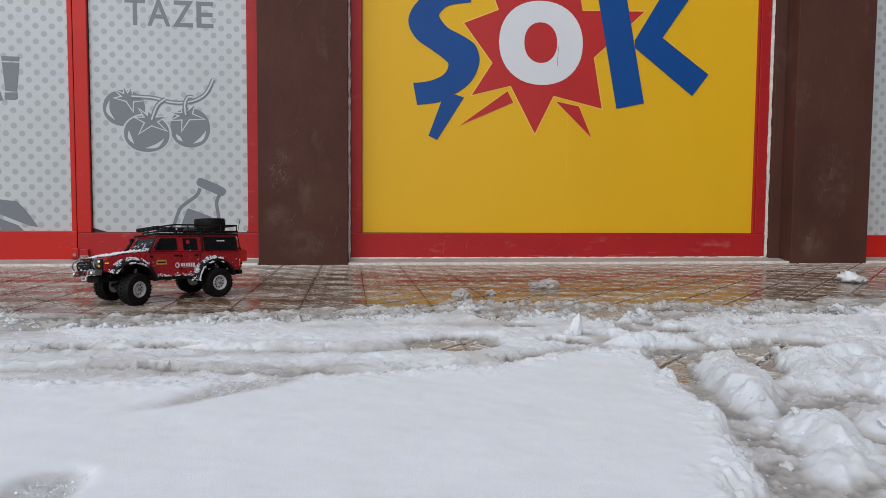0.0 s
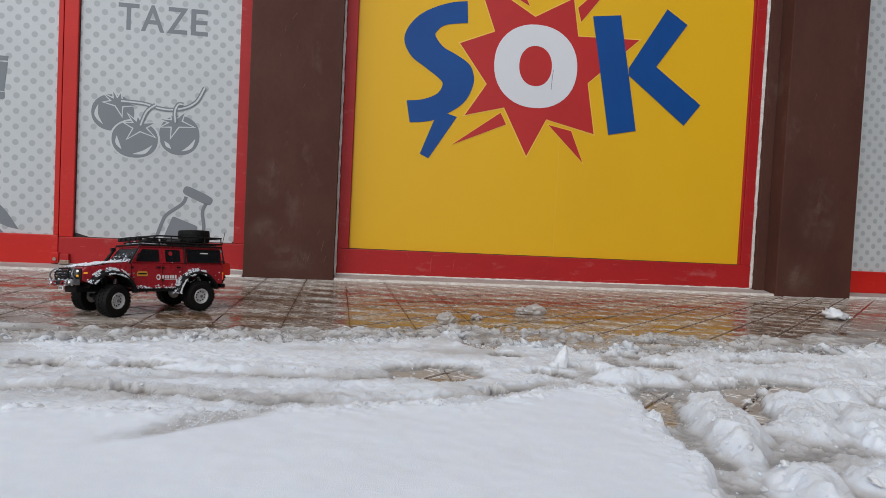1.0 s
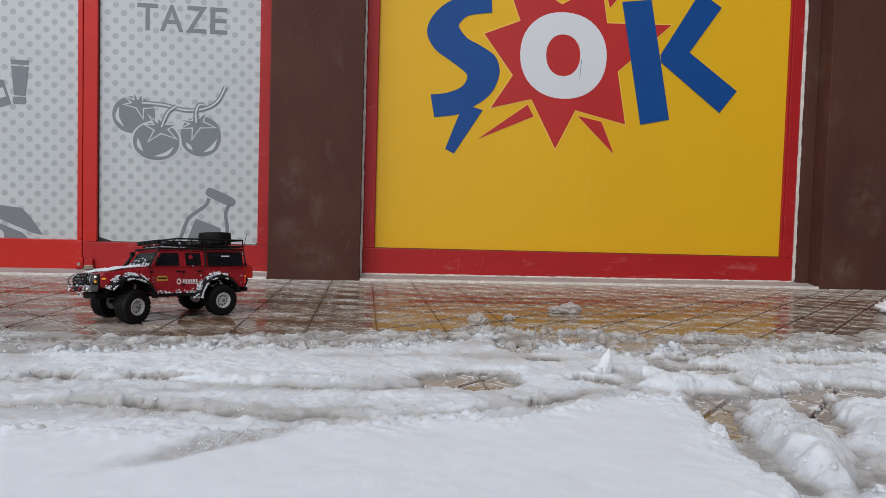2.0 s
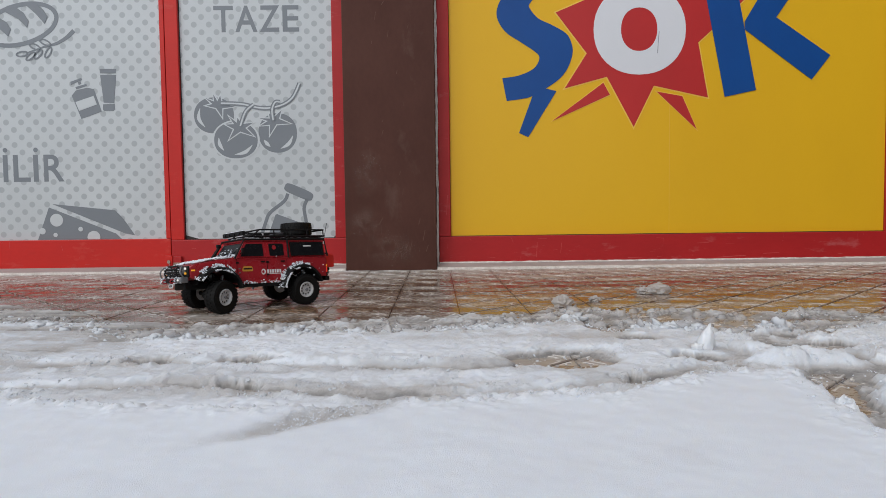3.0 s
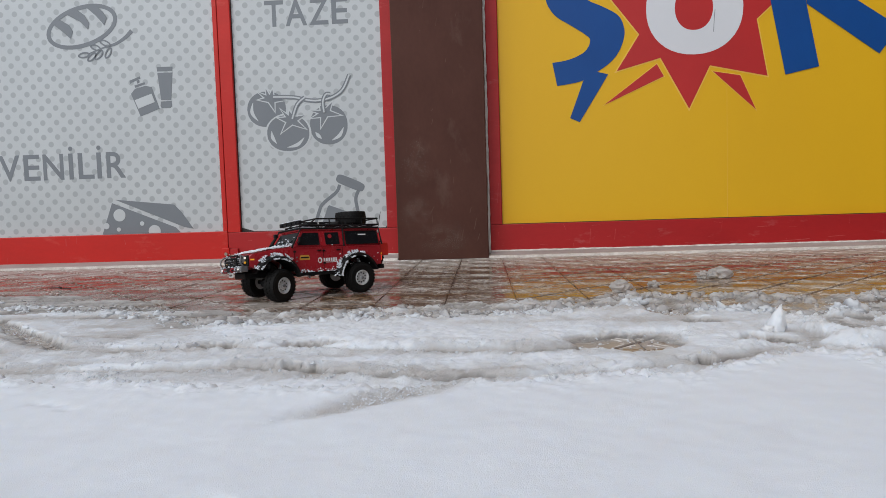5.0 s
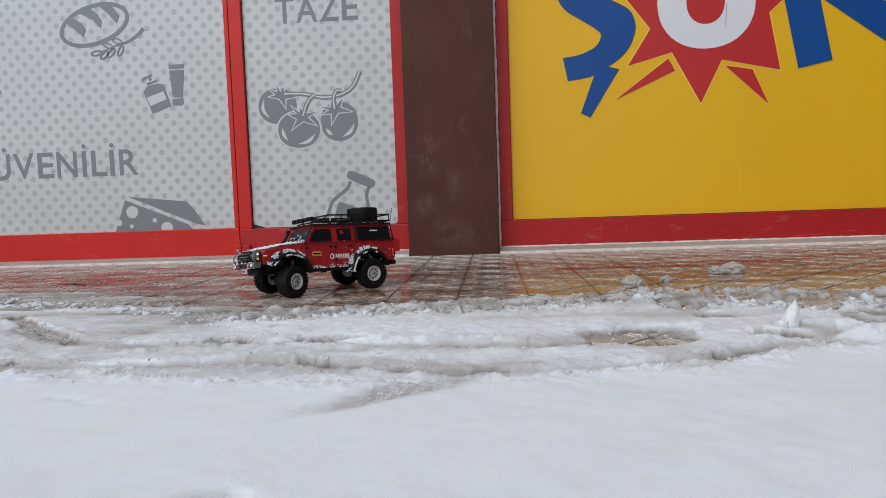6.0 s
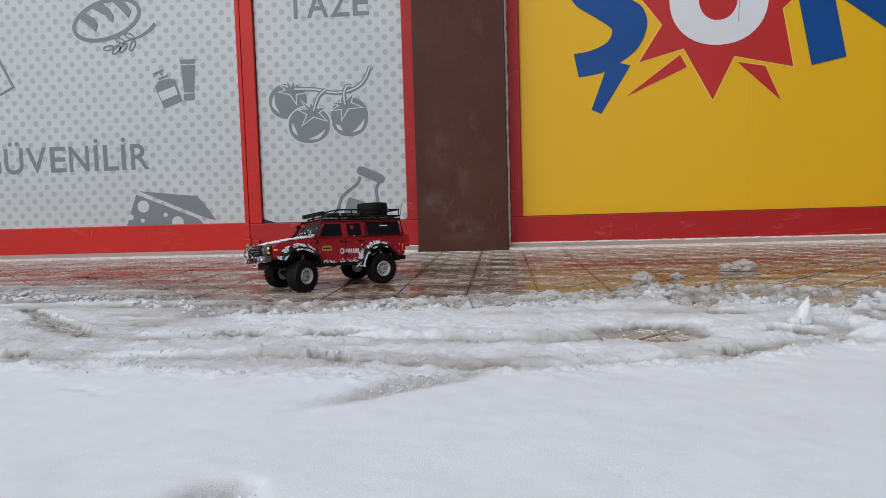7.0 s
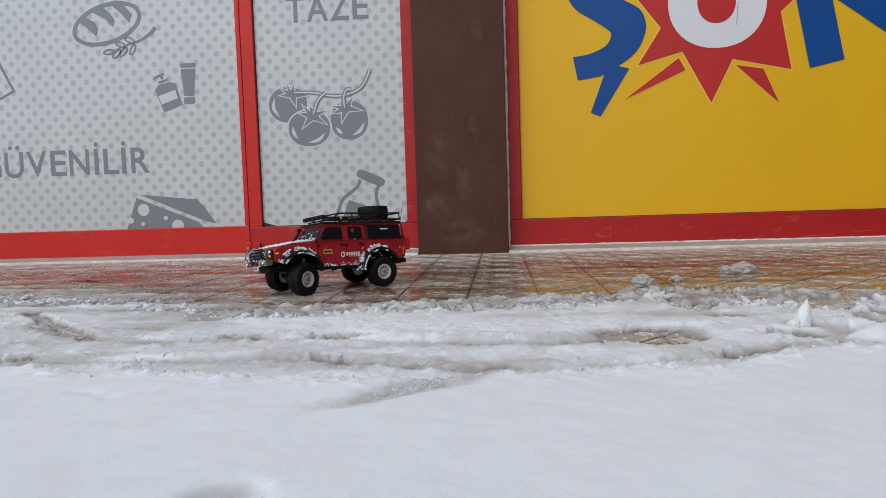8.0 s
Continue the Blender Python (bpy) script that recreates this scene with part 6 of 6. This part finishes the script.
# a twig on the wet paving
bm = tube([(-1.66, 2.835, 0.006), (-1.62, 2.820, 0.008), (-1.58, 2.812, 0.006), (-1.55, 2.800, 0.005)], 0.0022, sides=6)
bm = tube([(-1.600, 2.815, 0.007), (-1.596, 2.798, 0.012)], 0.004, bm, sides=6)
tagged(part("twig", bm, NEAR_BLACK), "short dark twig on the wet paving", "twig")

# ---- paving: patterned tiles with open joints ----
TS = 0.216
pave = part("pavement", block(-9.05, 9.05, -0.20, 3.866, -0.025, -0.0035, 0), JOINT)
tagged(pave, "wet brown patterned paving in front of the shop", "pavement", kind="structure")


def tile_mesh():
    """A square tile cut by diagonal grooves into four raised triangles, each with broken angled ribs along its grooves."""
    h = TS / 2 - 0.0013
    bm = bmesh.new()
    low = [bm.verts.new((x, y, -0.0024)) for x, y in ((-h, -h), (h, -h), (h, h), (-h, h))]
    bm.faces.new(low).material_index = 2
    foot = [bm.verts.new((v.co.x, v.co.y, -0.006)) for v in low]
    for k in range(4):
        bm.faces.new((foot[k], foot[(k + 1) % 4], low[(k + 1) % 4], low[k]))
    g = 0.0042

    def rib(path, w, z, turn):
        rings = []
        for k, (x, y) in enumerate(path):
            a, b = Vector(path[max(k - 1, 0)]), Vector(path[min(k + 1, len(path) - 1)])
            d = (b - a).normalized()
            n = Vector((-d.y, d.x))
            p = Vector((x, y))
            e = 0.35 if k in (0, len(path) - 1) else 1.0
            rings.append([bm.verts.new(turn @ Vector((q.x, q.y, zz))) for q, zz in ((p - n * w, 0), (p - n * w * 0.4, z * e), (p + n * w * 0.4, z * e), (p + n * w, 0))])
        for r0, r1 in zip(rings, rings[1:]):
            for k in range(3):
                bm.faces.new((r0[k], r1[k], r1[k + 1], r0[k + 1])).material_index = 1

    for q in range(4):
        turn = Matrix.Rotation(radians(90 * q), 4, "Z")
        # one triangle: its point at the tile's middle, its base along the edge below
        outer = [(0, -g * 1.45), (-h + g * 1.45 + 0.0005, -h + 0.0005), (h - g * 1.45 - 0.0005, -h + 0.0005)]
        inner = [(0, -g * 1.45 - 0.0014), (-h + g * 1.45 + 0.0024, -h + 0.0012), (h - g * 1.45 - 0.0024, -h + 0.0012)]
        f0 = [bm.verts.new(turn @ Vector((x, y, -0.0024))) for x, y in outer]
        f1 = [bm.verts.new(turn @ Vector((x, y, 0.0))) for x, y in inner]
        bm.faces.new(f1)
        for k in range(3):
            bm.faces.new((f0[k], f0[(k + 1) % 3], f1[(k + 1) % 3], f1[k]))
        # broken ribs beside the grooves
        rib([(-0.030, -0.043), (-0.008, -0.0195), (0, -0.0165), (0.008, -0.0195), (0.030, -0.043)], 0.0021, 0.0012, turn)
        rib([(-0.022, -0.070), (-0.005, -0.051), (0.005, -0.051), (0.022, -0.070)], 0.0012, 0.0006, turn)
        for s in (-1, 1):
            rib([(s * 0.050, -0.063), (s * 0.074, -0.087), (s * 0.078, -0.094), (s * 0.070, -0.0975)], 0.0020, 0.0011, turn)
    bmesh.ops.recalc_face_normals(bm, faces=bm.faces)
    for f in bm.faces:
        if f.normal.z < 0:
            f.normal_flip()
    me = bpy.data.meshes.new("tile")
    bm.to_mesh(me)
    bm.free()
    for m in (TILE, RIB, GROOVE):
        me.materials.append(m)
    return me


tile_data = tile_mesh()
tv = np.array([v.co for v in tile_data.vertices])
tf = [list(p.vertices) for p in tile_data.polygons]
rest_v, rest_f, singles = [], [], 0
rnd = random.Random(77)
for i in range(-43, 43):
    for j in range(1, 18):
        x, y = (i + 0.5) * TS, 0.06 + (j + 0.5) * TS
        if y < 0.3:
            continue
        dz, ta, tb = rnd.uniform(-0.0008, 0.0008), rnd.uniform(-0.004, 0.004), rnd.uniform(-0.004, 0.004)
        if (-1.7 < x < 2.7 and y > 2.0) or (0.6 < x < 1.6 and y > 1.15):
            singles += 1
            if singles <= 300:
                t = new("tile", tile_data)
                t.parent = pave
                t.location, t.rotation_euler = (x, y, dz), (ta, tb, 0)
                continue
        n0 = len(rest_v)
        rest_v += [(x + v[0], y + v[1], v[2] + dz) for v in tv]
        rest_f += [[n0 + k for k in f] for f in tf]
me = bpy.data.meshes.new("far_tiles")
me.from_pydata([tuple(map(float, v)) for v in rest_v], [], rest_f)
for m in (TILE, RIB, GROOVE):
    me.materials.append(m)
me.polygons.foreach_set("material_index", [tile_data.polygons[k % len(tf)].material_index for k in range(len(rest_f))])
ft = new("far_tiles", me)
ft.parent = pave
ft["kind"] = "stuff"
